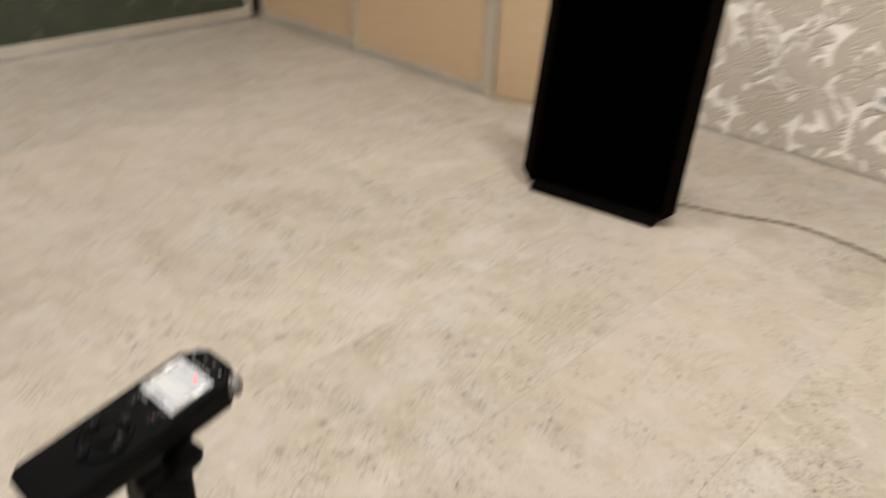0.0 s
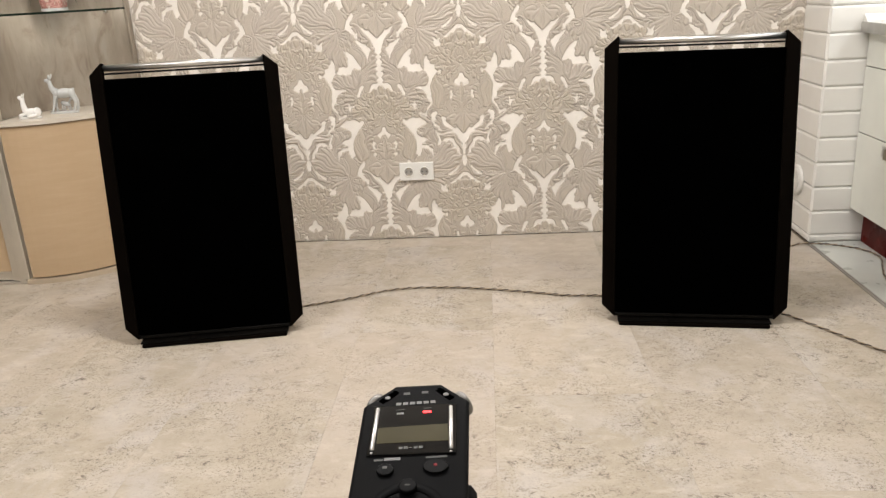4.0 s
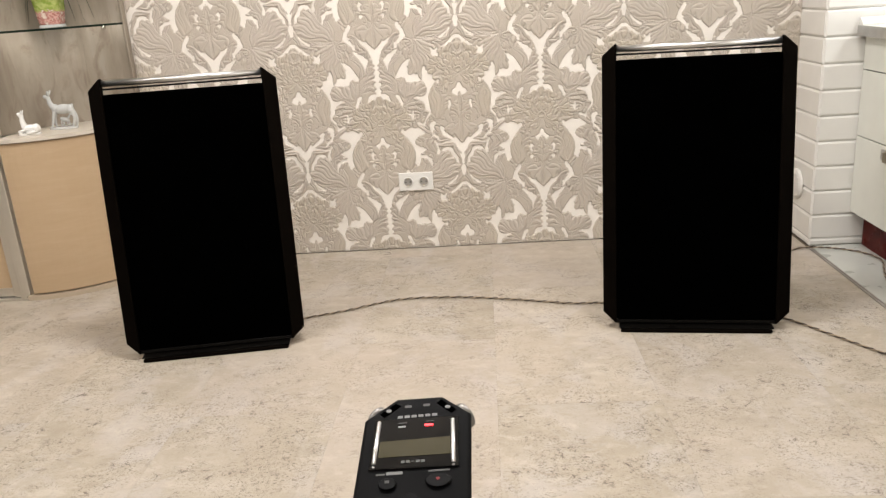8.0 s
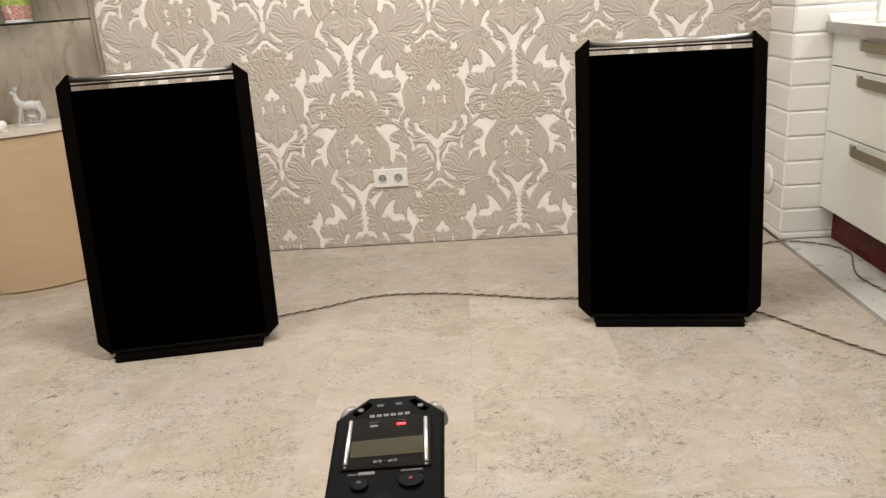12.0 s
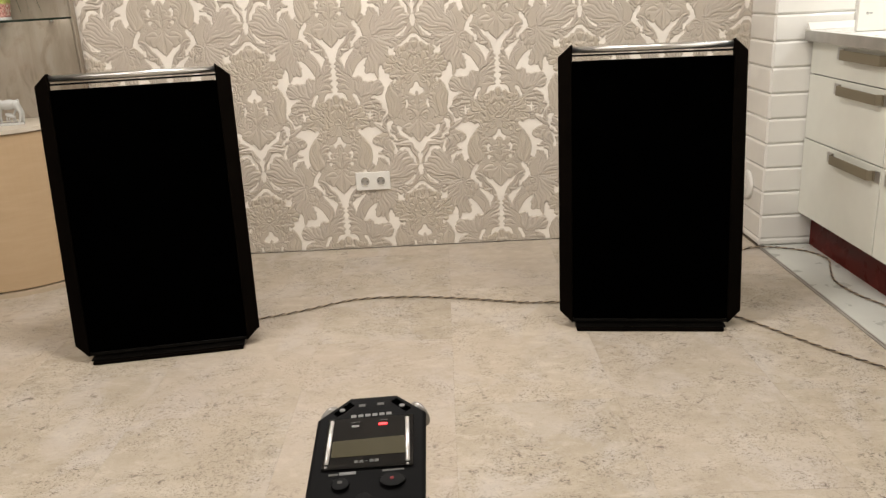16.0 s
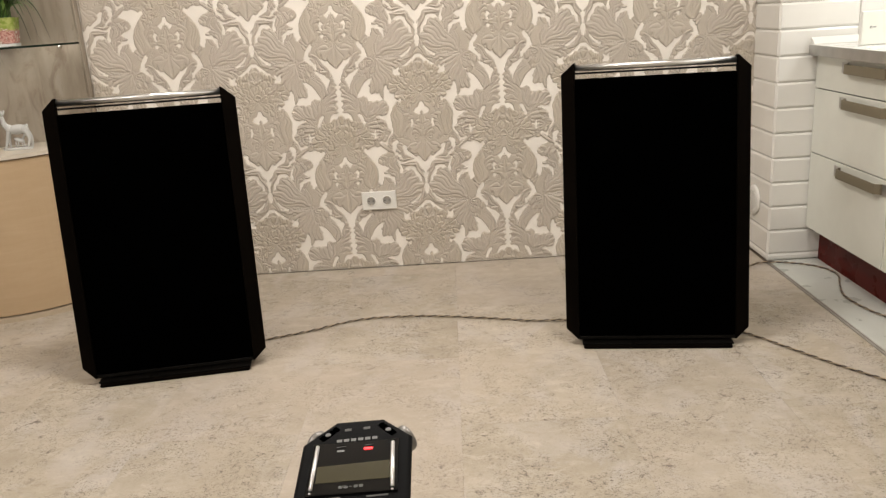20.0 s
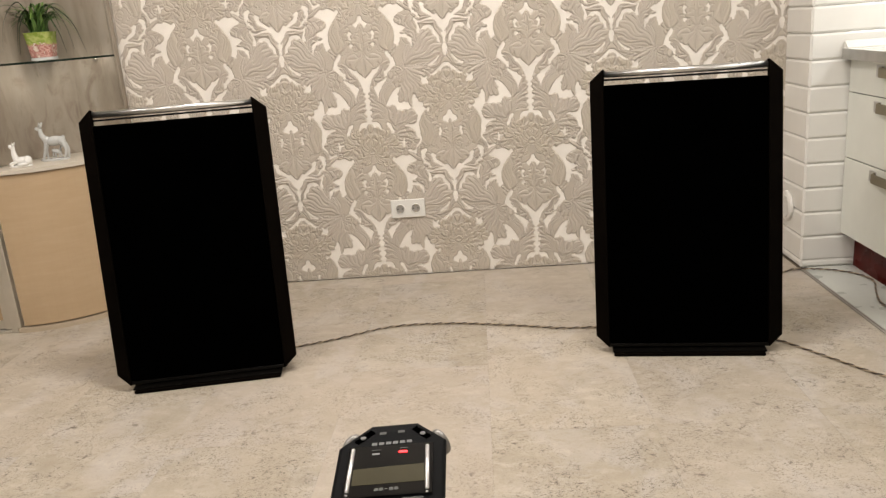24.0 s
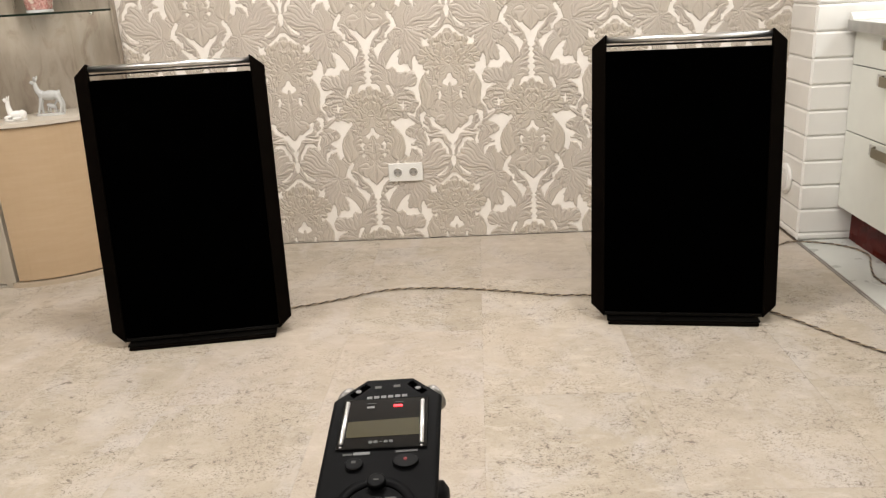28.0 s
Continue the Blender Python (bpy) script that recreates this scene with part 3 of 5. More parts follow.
def medallion(x, d, y, tint):
    """The rosette with its crown of lobes, the leaves round the star, the small palmette, its curls and the heart."""
    def spread(rx, ry, width, bulge, ink, *tips):
        flat = [v for k in range(0, len(tips), 2) for v in (x + d * tips[k], y + tips[k + 1])]
        fan(x + d * rx, y + ry, width, bulge * d, ink, *flat)
    spread(4, 6, 4.4, 5, tint, 30, 34, 37, 27, 41, 18, 45, 9)
    spread(4, -1, 4.2, 5, tint, 50, 4, 53, -7, 47, -17, 40, -25)
    spread(4, -4, 4.2, 5, tint, 35, -31, 27, -36, 19, -39, 10, -43)
    finger(x, y - 5, x, y - 46, 0, 4.6, tint)
    for radius, count, first in ((27, 8, -1.45), (17, 6, -1.35)):
        for k in range(count):
            a = first + k * 2.6 / count
            finger(x + d * 4 * math.cos(a), y + 4 * math.sin(a), x + d * radius * math.cos(a), y + radius * math.sin(a), 3 * d, 4.4 if radius > 20 else 3.6, tint)
    spread(5, 7, 3.4, -3, tint, 13, 25, 21, 29, 28, 24)
    def at(*flat):
        return [(x + d * flat[k], y + flat[k + 1]) for k in range(0, len(flat), 2)]
    # the two leaves that enclose the star, with the small fronds inside them
    plate(0.7 * tint, at(44, 20, 50, 30, 55, 42, 58, 56, 56, 68, 50, 77, 40, 82, 33, 75, 31, 64, 31, 52, 34, 42, 39, 31))
    for bend in (0, 5, 10):
        score(0.9, at(41, 78, 52 - bend, 64, 53 - bend, 46, 45 - 0.4 * bend, 30 + bend))
    for k in range(4):
        finger(x + d * 32, y + 78 - 4 * k, x + d * (17 + 2 * k), y + 66 - 8 * k, 5 * d, 3.4, 0.6 * tint)
    # spade leaf, its curls, and the heart under it
    plate(0.4 * tint, at(-1, 85, 4, 87, 9, 92, 14, 89, 20, 89, 26, 93, 29, 100, 27, 106, 21, 103, 22, 109, 17, 113, 12, 109, 11, 116, 6, 122, 0, 128, -1, 128))
    for tip in ((0, 120), (14, 107), (22, 97)):
        score(0.9, at(1, 88, tip[0] * 0.6, 92 + (tip[1] - 92) * 0.5, tip[0], tip[1]))
    plate(0.6 * tint, at(-1, 41, 1, 41, 4, 47, 5, 52, 9, 51, 11, 56, 9, 60, 14, 60, 17, 65, 15, 70, 10, 71, 12, 76, 8, 80, 3, 82, -1, 83))
    for tip in ((0, 46), (8, 55), (13, 65), (8, 77)):
        score(0.8, at(0, 82 if tip[0] == 0 else tip[1] + 6, tip[0] * 0.5, tip[1] + 3, tip[0], tip[1]))
    curl(x, y, 6.5, 0, 360, 2.0, tint)
    curl(x + d * 14, y + 80, 6.0, 20 if d > 0 else 160, 330 * d, 2.0, 0.6)
    curl(x + d * 33, y + 19, 5.5, 60 if d > 0 else 120, 330 * d, 1.9, 0.5)


# palmette that opens towards the stem
palm(66, 236, 0.1, 74, 203, 82, 196, 91, 190, 101, 187, 113, 186, 125, 195, 131, 210, 131, 223)
fan(66, 238, 4.6, -4, 0.1, 121, 238, 112, 248, 101, 252)
# leaf that hangs from its root
palm(64, -12, 0.2, 106, -5, 98, 6, 95, 22, 86, 34, 77, 56, 66, 48, 57, 48, 53, 36)
# rolled head and stripes of the plume
for shift in (0, 1, 2):
    finger(58 - 5 * shift, -2 + 2 * shift, 27 - 4 * shift, 50 - 5 * shift, 7, 3.4, 0.1)
fan(62, -14, 4.2, 6, 0.3, 58, 14, 50, 12, 42, 6)
curl(53, -4, 9, 200, -330, 2.6, 0.3)
# arm beside the fishbone
stroke(4.6, 0.4, 0.1, 44, -20, 31, -12, 19, 2, 8, 24)
fan(40, -16, 3.2, 2, 0.1, 24, 8, 18, 14, 30, 4)
# fishbone
for k in range(6):
    finger(33 - 3.6 * k, 80 - 9.5 * k, 5, 70 - 9.5 * k, 3, 3.4, 0.1)
palm(40, 90, 0.1, 81, 83, 83, 74, 75, 66, 60, 62, 46, 53, 34, 58)
# curled ball leaf
fan(44, 104, 4.4, -9, 0.3, 80, 124, 82, 112, 78, 100, 68, 94)
curl(61, 120, 8, 250, 330, 2.4, 0.3)
# leaves between the ball leaf and the medallion
fan(60, 130, 3.6, 4, 0.2, 40, 138, 46, 132, 52, 126)
# scroll and the leaf inside it
curl(104, 120, 9, 30, 330, 2.6, 0.3)
stroke(5.0, 0.6, 0.2, 108, 112, 94, 118, 82, 132, 86, 150, 102, 162, 122, 168, 137, 188)
fan(120, 166, 3.6, 4, 0.1, 94, 136, 90, 142, 90, 150)
stroke(3.4, 0.5, 0.1, 82, 148, 72, 139, 62, 131)
stroke(4.6, 0.7, 0.1, 138, 208, 132, 186, 122, 173, 108, 169, 97, 172)
stroke(3.6, 0.7, 0.1, 139, 212, 133, 226, 122, 238, 110, 247)
# curled plume
fan(90, 198, 4.2, -8, 0.1, 60, 158, 62, 168, 68, 176, 72, 186)
finger(92, 198, 92, 162, -6, 4.2, 0.1)
finger(91, 198, 78, 158, -9, 4.2, 0.1)
# feet of the shield leaves
for mx, md, my in ((0, 1, 0), (138, -1, -84)):
    fan(mx + md * 30, my + 212, 3.4, 4, 0.5, mx + md * 52, my + 196, mx + md * 54, my + 206, mx + md * 50, my + 214)
medallion(138, -1, 44, 0.9)
medallion(0, 1, 128, 0.9)
# the ornament is bent a little out of its regular course, but not on its mirror lines
calm = np.clip(np.minimum(field_x, 138 - field_x) / 16, 0, 1) * 2.6
rows_from = np.rint((field_y + calm * np.sin(5 * turn * field_y - 0.12 * field_x + 2.0)) / FINE).astype(int) % field_x.shape[0]
cols_from = np.clip(np.rint((field_x + calm * np.sin(6 * turn * field_y + 0.09 * field_x)) / FINE).astype(int), 0, field_x.shape[1] - 1)
height = height[rows_from, cols_from]
# the cream ground between the ornaments
# beside the roof bands
gap(128, -23, 119, -15, 112, -8, 107, -12, 115, -15, 122, -20, 126, -25)
# under the roof bands
gap(141, -13, 134, -13, 128, -7, 120, 0, 111, 6, 116, 7, 122, 4, 124, -1, 128, 0, 134, -8, 140, -9)
# four-pointed star
gap(105, 8, 100, 10, 97, 6, 91, 3, 95, 12, 93, 17, 97, 21, 101, 19, 106, 20, 107, 16, 103, 13)
# under the rolled leaf
gap(81, 37, 76, 41, 76, 51, 75, 59, 79, 62, 83, 71, 83, 79, 79, 84, 80, 93, 82, 103, 85, 117, 88, 117, 86, 102, 85, 86, 89, 75, 94, 66, 97, 62, 101, 66, 105, 65, 104, 59, 99, 61, 94, 57, 93, 50, 87, 48, 83, 43)
# crescent
gap(59, 21, 52, 24, 45, 29, 39, 37, 34, 46, 31, 53, 37, 53, 42, 50, 46, 54, 49, 60, 54, 60, 57, 63, 62, 59, 68, 61, 74, 58, 71, 54, 69, 49, 63, 47, 56, 50, 52, 46, 53, 38, 51, 34, 55, 30)
# beside the plume
gap(38, 5, 29, 9, 22, 11, 20, 15, 16, 19, 11, 21, 15, 27, 17, 32, 19, 39, 22, 29, 28, 18, 33, 11)
# above the arm
gap(49, -20, 45, -14, 38, -10, 34, -5, 32, 3, 37, 1, 41, -5, 46, -8, 50, -12, 53, -18)
# between arm and heart
gap(27, -15, 20, -12, 14, -10, 11, -6, 6, -1, 0, 4, -3, 6, -2, 29, 2, 29, 5, 26, 6, 19, 9, 10, 15, 1, 22, -6)
# fishbone axis
gap(2, 27, -2, 27, -1, 76, 2, 76, 6, 73, 2, 68, 3, 66, 7, 62, 2, 58, 3, 56, 8, 52, 2, 47, 2, 46, 7, 42, 1, 38, 2, 36, 6, 33, 1, 31)
# under the fishbone
gap(20, 91, 17, 82, 12, 78, 5, 78, 2, 75, -1, 75, -1, 80, 5, 81, 7, 87, 13, 85, 16, 88)
# sliver
gap(31, 80, 29, 82, 34, 90, 37, 98, 41, 99, 39, 91, 36, 83)
# under the hand leaf
gap(80, 85, 75, 86, 68, 85, 60, 86, 57, 89, 65, 89, 72, 92, 77, 99, 81, 111, 84, 109, 82, 96)
# crown star
gap(151, 81, 145, 78, 140, 66, 136, 67, 133, 74, 126, 78, 131, 82, 134, 87, 136, 82, 139, 79, 142, 87, 149, 84)
# side slit
gap(121, 95, 117, 97, 120, 101, 117, 107, 121, 110, 123, 103)
# curl star
gap(63, 113, 59, 115, 57, 110, 55, 114, 49, 115, 54, 117, 56, 123, 58, 118)
# inside the scroll
gap(93, 130, 87, 131, 84, 137, 84, 146, 87, 153, 94, 159, 99, 164, 102, 166, 97, 156, 93, 155, 93, 151, 89, 148, 91, 144, 89, 141, 91, 137, 95, 135)
# under the heart
gap(105, 139, 100, 139, 102, 147, 104, 152, 110, 157, 120, 163, 128, 172, 133, 180, 136, 189, 140, 189, 139, 169, 137, 169, 134, 166, 130, 159, 126, 159, 124, 161, 119, 157, 111, 151, 107, 146, 109, 142)
# beside the arc
gap(99, 184, 103, 181, 108, 183, 112, 180, 118, 184, 120, 191, 124, 195, 126, 202, 131, 205, 129, 195, 126, 187, 121, 180, 115, 176, 105, 177)
# beside the curled plume
gap(92, 163, 92, 169, 95, 177, 93, 187, 97, 187, 99, 182, 96, 172)
# beside the shield
gap(76, 147, 70, 142, 66, 139, 57, 140, 50, 138, 45, 140, 43, 143, 40, 142, 35, 140, 33, 145, 38, 150, 42, 156, 47, 162, 52, 170, 55, 179, 57, 189, 56, 196, 54, 200, 58, 206, 62, 204, 60, 199, 64, 198, 64, 192, 67, 191, 71, 193, 77, 195, 79, 200, 82, 202, 82, 209, 85, 206, 83, 198, 85, 195, 81, 192, 73, 187, 65, 186, 66, 182, 72, 180, 75, 177, 70, 173, 63, 171, 57, 168, 56, 163, 58, 157, 66, 152, 73, 150)
# stem
gap(138, 187, 134, 188, 135, 201, 136, 206, 134, 211, 134, 221, 136, 225, 141, 225, 142, 221, 140, 211, 138, 206, 140, 201)
# beside the shield root
gap(53, 237, 50, 225, 47, 219, 41, 212, 37, 215, 40, 222, 44, 226, 45, 232, 40, 234, 47, 238)
# crown star of the shield
gap(12, 166, 7, 163, 4, 160, 2, 153, -1, 153, 1, 166, 3, 165, 7, 172, 9, 170)
# side slit of the shield
gap(20, 178, 16, 181, 19, 185, 17, 191, 20, 189, 22, 183)
# small slit of the shield
gap(21, 196, 15, 199, 18, 204, 21, 202)
# channel round the ball leaf
cut(3.6, 83, 97, 85, 106, 86, 114, 84, 118, 79, 124, 76, 132, 75, 136)
# branch
cut(4.0, 76, 135, 71, 133, 65, 130)
# between scroll and arc
cut(3.4, 90, 164, 96, 167, 104, 168, 117, 166, 126, 170, 132, 180, 135, 191, 137, 200)
# lobes bulge over the ground and the grooves between them run out to it
raised = raised + 2.6 * (np.clip(height, 0.1, 0.9) - 0.55)
relief_m = np.where(raised > 0, 0.0004 + RELIEF * height * np.clip(0.40 + raised / 1.6, 0, 1), np.maximum(raised, -1.2) * 0.0012)


def sample(grid, x, z, axis_x, tip_z):
    """Heights of the endless pattern at places on the wall."""
    gx = np.abs(np.mod((x - axis_x) / STEP + 138.0, 276.0) - 138.0) / FINE
    gy = np.mod((tip_z - z) / STEP, TALL) / FINE
    j, i = np.minimum(gx.astype(int), grid.shape[1] - 2), np.minimum(gy.astype(int), grid.shape[0] - 2)
    fx, fy = np.clip(gx - j, 0, 1), np.clip(gy - i, 0, 1)
    return (grid[i, j] * (1 - fx) + grid[i, j + 1] * fx) * (1 - fy) + (grid[i + 1, j] * (1 - fx) + grid[i + 1, j + 1] * fx) * fy


def relief_sheet(x_left, x_right, z_low, z_high, cell, axis_x, tip_z):
    """The raised ornament of one stretch of wall; the ground between it is the wall itself."""
    nx, nz = int((x_right - x_left) / cell) + 1, int((z_high - z_low) / cell) + 1
    zz, xx = np.meshgrid(np.linspace(z_low, z_high, nz), np.linspace(x_left, x_right, nx), indexing="ij")
    h = sample(relief_m, xx, zz, axis_x, tip_z)
    tone = sample(tinted, xx, zz, axis_x, tip_z).ravel()
    index = np.arange(nx * nz).reshape(nz, nx)
    quads = np.stack((index[:-1, :-1], index[:-1, 1:], index[1:, 1:], index[1:, :-1]), axis=-1).reshape(-1, 4)
    quads = quads[h.ravel()[quads].max(axis=1) > 0]
    used = np.unique(quads)
    renumber = np.zeros(nx * nz, int)
    renumber[used] = np.arange(len(used))
    quads = renumber[quads]
    me = bpy.data.meshes.new("wallpaper_relief")
    me.vertices.add(len(used))
    me.vertices.foreach_set("co", np.stack((xx.ravel(), WALL_Y - h.ravel(), zz.ravel()), axis=1)[used].ravel())
    me.loops.add(quads.size)
    me.loops.foreach_set("vertex_index", quads.ravel())
    me.polygons.add(len(quads))
    me.polygons.foreach_set("loop_start", np.arange(0, quads.size, 4))
    me.polygons.foreach_set("loop_total", np.full(len(quads), 4))
    me.polygons.foreach_set("use_smooth", np.ones(len(quads), bool))
    me.update(calc_edges=True)
    ink = me.attributes.new("ink", "FLOAT", "POINT")
    ink.data.foreach_set("value", tone[used])
    me.materials.append(ORNAMENT)
    ob = new("wallpaper_relief", me)
    ob.parent = wall_north
    tagged(ob, "raised greige damask ornament of the wallpaper", kind="stuff")


relief_sheet(-1.077, COLUMN_X, 0.004, 1.50, 0.0019, 0.642, 0.262)
relief_sheet(-1.077, COLUMN_X, 1.50, CEILING - 0.01, 0.0060, 0.642, 0.262)


# ---- loudspeakers ----
def wing(side, lean):
    """A flat side board with slanted ends."""
    inner, outer, thick = 0.2495 * side, 0.2915 * side, 0.018
    shape = [(inner, -0.010, 0.021), (outer, 0.004, 0.058), (outer, 0.004, 0.884), (inner, -0.010, 0.920)]
    bm = bmesh.new()
    off = Vector((-0.25 * side * thick, thick, 0))
    front = [bm.verts.new(p) for p in shape]
    back = [bm.verts.new(Vector(p) + off) for p in shape]
    bm.faces.new(front)
    bm.faces.new(back[::-1])
    for i in range(4):
        j = (i + 1) % 4
        bm.faces.new((front[i], back[i], back[j], front[j]))
    bmesh.ops.recalc_face_normals(bm, faces=bm.faces[:])
    bmesh.ops.bevel(bm, geom=bm.edges[:], offset=0.0018, segments=2, affect="EDGES", profile=0.5)
    return turned(bm, lean)


def loudspeaker(m, tilt, label):
    lean = Matrix.Rotation(radians(-tilt), 4, "X")
    sp = thing("loudspeaker", m, label, "loudspeaker", "pair of loudspeakers")
    part("cabinet", turned(box(-0.238, 0.238, 0.016, 0.090, 0.030, 0.860, 0.004), lean), BLACK_WOOD, sp)
    part("grille", turned(box(-0.248, 0.248, -0.006, 0.016, 0.034, 0.870, 0.006), lean), GRILLE, sp, "taut black grille cloth")
    part("lower_rail", turned(box(-0.248, 0.248, -0.004, 0.016, 0.022, 0.034, 0.002), lean), BLACK_GLOSS, sp)
    part("wing", wing(-1, lean), BLACK_WOOD, sp)
    part("wing", wing(1, lean), BLACK_WOOD, sp)
    part("upper_rail", turned(box(-0.246, 0.246, 0.004, 0.012, 0.8835, 0.8895, 0.001), lean), BLACK_GLOSS, sp)
    rod = tube([(-0.246, 0.010, 0.9040), (0.246, 0.010, 0.9040)], 0.0108, 24)
    part("rod", turned(rod, lean), SATIN, sp, "bright metal round bar along the top", True)
    for side in (-1, 1):
        cap = lathe([(0.004, -0.006), (0.0085, -0.005), (0.0085, 0.005), (0.004, 0.006)], 16)
        cap = turned(cap, Matrix.Translation((0.247 * side, 0.012, 0.908)) @ Matrix.Rotation(radians(90), 4, "Y"))
        part("rod_screw", turned(cap, lean), BLACK_GLOSS, sp, "", True)
    part("foot", box(-0.236, 0.236, -0.030, 0.15, 0.0, 0.012, 0.005, 3), BLACK_WOOD, sp)
    part("foot_upper", box(-0.240, 0.240, -0.024, 0.14, 0.0125, 0.018, 0.002), BLACK_GLOSS, sp)
    return sp


loudspeaker(pose(-0.5205, 2.7620, 0, 0, 0, 8.9) @ Matrix.Diagonal((0.998, 1, 0.991, 1)), 8.0, "tall black loudspeaker with chromed top bar, by the wardrobe")
loudspeaker(pose(1.0435, 2.783, 0, 0, 0, -7.2) @ Matrix.Diagonal((0.988, 1, 0.990, 1)), 8.4, "tall black loudspeaker with chromed top bar, by the kitchen")


# ---- double socket ----
def double_socket(x, z):
    so = thing("double_socket", pose(x, WALL_Y - 0.003, z), "white double wall socket in a square frame", "socket")
    part("frame", box(-0.0750, 0.0750, -0.011, 0.0, -0.0400, 0.0400, 0.003), WHITE_PLASTIC, so)
    for dx in (-0.0345, 0.0345):
        ring = lathe([(0.0185, 0.0), (0.0215, 0.0), (0.0215, 0.003), (0.020, 0.0045), (0.0185, 0.003)], 32, None, True)
        insert = part("insert", turned(ring, Matrix.Translation((dx, -0.011, 0)) @ Matrix.Rotation(radians(90), 4, "X")), WHITE_PLASTIC, so, "", True)
        # flat disc; the shade of the well is put into its grey
        well = lathe([(0.0185, 0.0), (0.0185, 0.0006)], 32)
        part("well", turned(well, Matrix.Translation((dx, -0.0112, 0)) @ Matrix.Rotation(radians(90), 4, "X")), well_shade, insert, "flat grey disc with the shade of a well in its colour")
        # flat dark discs stand in for the shade inside the pin holes
        for hx in (-0.0095, 0.0095):
            hole = lathe([(0.003, 0.0), (0.003, 0.0006)], 12)
            part("pin_hole", turned(hole, Matrix.Translation((dx + hx, -0.0120, 0)) @ Matrix.Rotation(radians(90), 4, "X")), DARK_HOLE, insert)
        for hz in (-0.0155, 0.0155):
            part("earth_clip", box(dx - 0.0025, dx + 0.0025, -0.0145, -0.0118, hz - 0.002, hz + 0.002, 0.0006), BRASS, insert)
    return so


# white plastic darkened to the shade inside the wells
well_shade = painted("socket_well_shade", (0.33, 0.31, 0.28), 0.4, vary=0.04, relief=0)
double_socket(0.0845, 0.3078)


# ---- wardrobe with sliding doors ----
FRONT_Y = 3.356


def sliding_door(parent, x0, x1, y, lower, upper, rail=0.050):
    """A sliding door: aluminium frame, a board below and a pane above the middle rail."""
    door = part("door", box(x0 + 0.02, x1 - 0.02, y + 0.008, y + 0.016, 0.06, 2.40), CARCASS, parent)
    part("stile", box(x0, x0 + 0.032, y - 0.012, y + 0.018, 0.012, 2.42, 0.004), ALU, door, "aluminium edge profile")
    part("stile", box(x1 - 0.032, x1, y - 0.012, y + 0.018, 0.012, 2.42, 0.004), ALU, door, "aluminium edge profile")
    part("bottom_rail", box(x0 + 0.032, x1 - 0.032, y - 0.004, y + 0.016, 0.014, rail, 0.002), ALU, door)
    part("middle_rail", box(x0 + 0.032, x1 - 0.032, y - 0.004, y + 0.016, 0.645, 0.678, 0.003), ALU, door)
    part("lower_board", box(x0 + 0.032, x1 - 0.032, y, y + 0.012, rail, 0.645), lower, door)
    part("upper_pane", box(x0 + 0.032, x1 - 0.032, y, y + 0.012, 0.678, 2.40), upper, door)
    part("top_rail", box(x0 + 0.032, x1 - 0.032, y - 0.004, y + 0.016, 2.40, 2.42, 0.002), ALU, door)


wardrobe = thing("wardrobe", pose(0, 0, 0), "beech sliding-door wardrobe with frosted glass upper panes", "wardrobe")
part("carcass", box(WEST_X + 0.02, -1.517, FRONT_Y + 0.075, WALL_Y - 0.004, 0.0, 2.46), CARCASS, wardrobe)
part("floor_track", box(WEST_X + 0.02, -1.517, FRONT_Y - 0.012, FRONT_Y + 0.075, 0.0, 0.010, 0.002), ALU, wardrobe)
part("top_track", box(WEST_X + 0.02, -1.517, FRONT_Y - 0.012, FRONT_Y + 0.075, 2.425, 2.46), ALU, wardrobe)
sliding_door(wardrobe, -2.500, -1.536, FRONT_Y + 0.012, BEECH, FROST)
sliding_door(wardrobe, WEST_X + 0.030, -2.462, FRONT_Y + 0.048, BEECH, FROST)
part("end_post", box(-1.534, -1.506, FRONT_Y - 0.012, FRONT_Y + 0.075, 0.0, 2.46, 0.004), ALU, wardrobe, "aluminium end post")

green = thing("green_wardrobe", pose(WEST_X, 0, 0, 0, 0, 90), "built-in wardrobe with dark green sliding doors", "wardrobe")
part("carcass", box(SOUTH_Y + 0.02, FRONT_Y - 0.03, 0.06, 0.59, 0.0, 2.46), CARCASS, green)
part("floor_track", box(SOUTH_Y + 0.02, FRONT_Y - 0.014, -0.03, 0.06, 0.0, 0.010, 0.002), THRESHOLD, green, "dull metal floor track")
sliding_door(green, 1.40, FRONT_Y - 0.014, 0.000, GREEN_PANEL, BROWN_PANEL, 0.073)
sliding_door(green, -0.55, 1.43, 0.030, GREEN_PANEL, BROWN_PANEL, 0.073)
sliding_door(green, SOUTH_Y + 0.02, -0.52, 0.000, GREEN_PANEL, BROWN_PANEL, 0.073)

# ---- rounded end cabinet with shelves ----
CX, CY, RX, RY = -1.500, WALL_Y - 0.006, 0.435, 0.452


def quarter(rx, ry, n=20):
    """A quarter ellipse in plan, from the wardrobe's front round to the wall."""
    arc = [(CX + rx * math.sin(math.pi / 2 * k / n), CY - ry * math.cos(math.pi / 2 * k / n)) for k in range(n + 1)]
    return [(CX, CY)] + arc


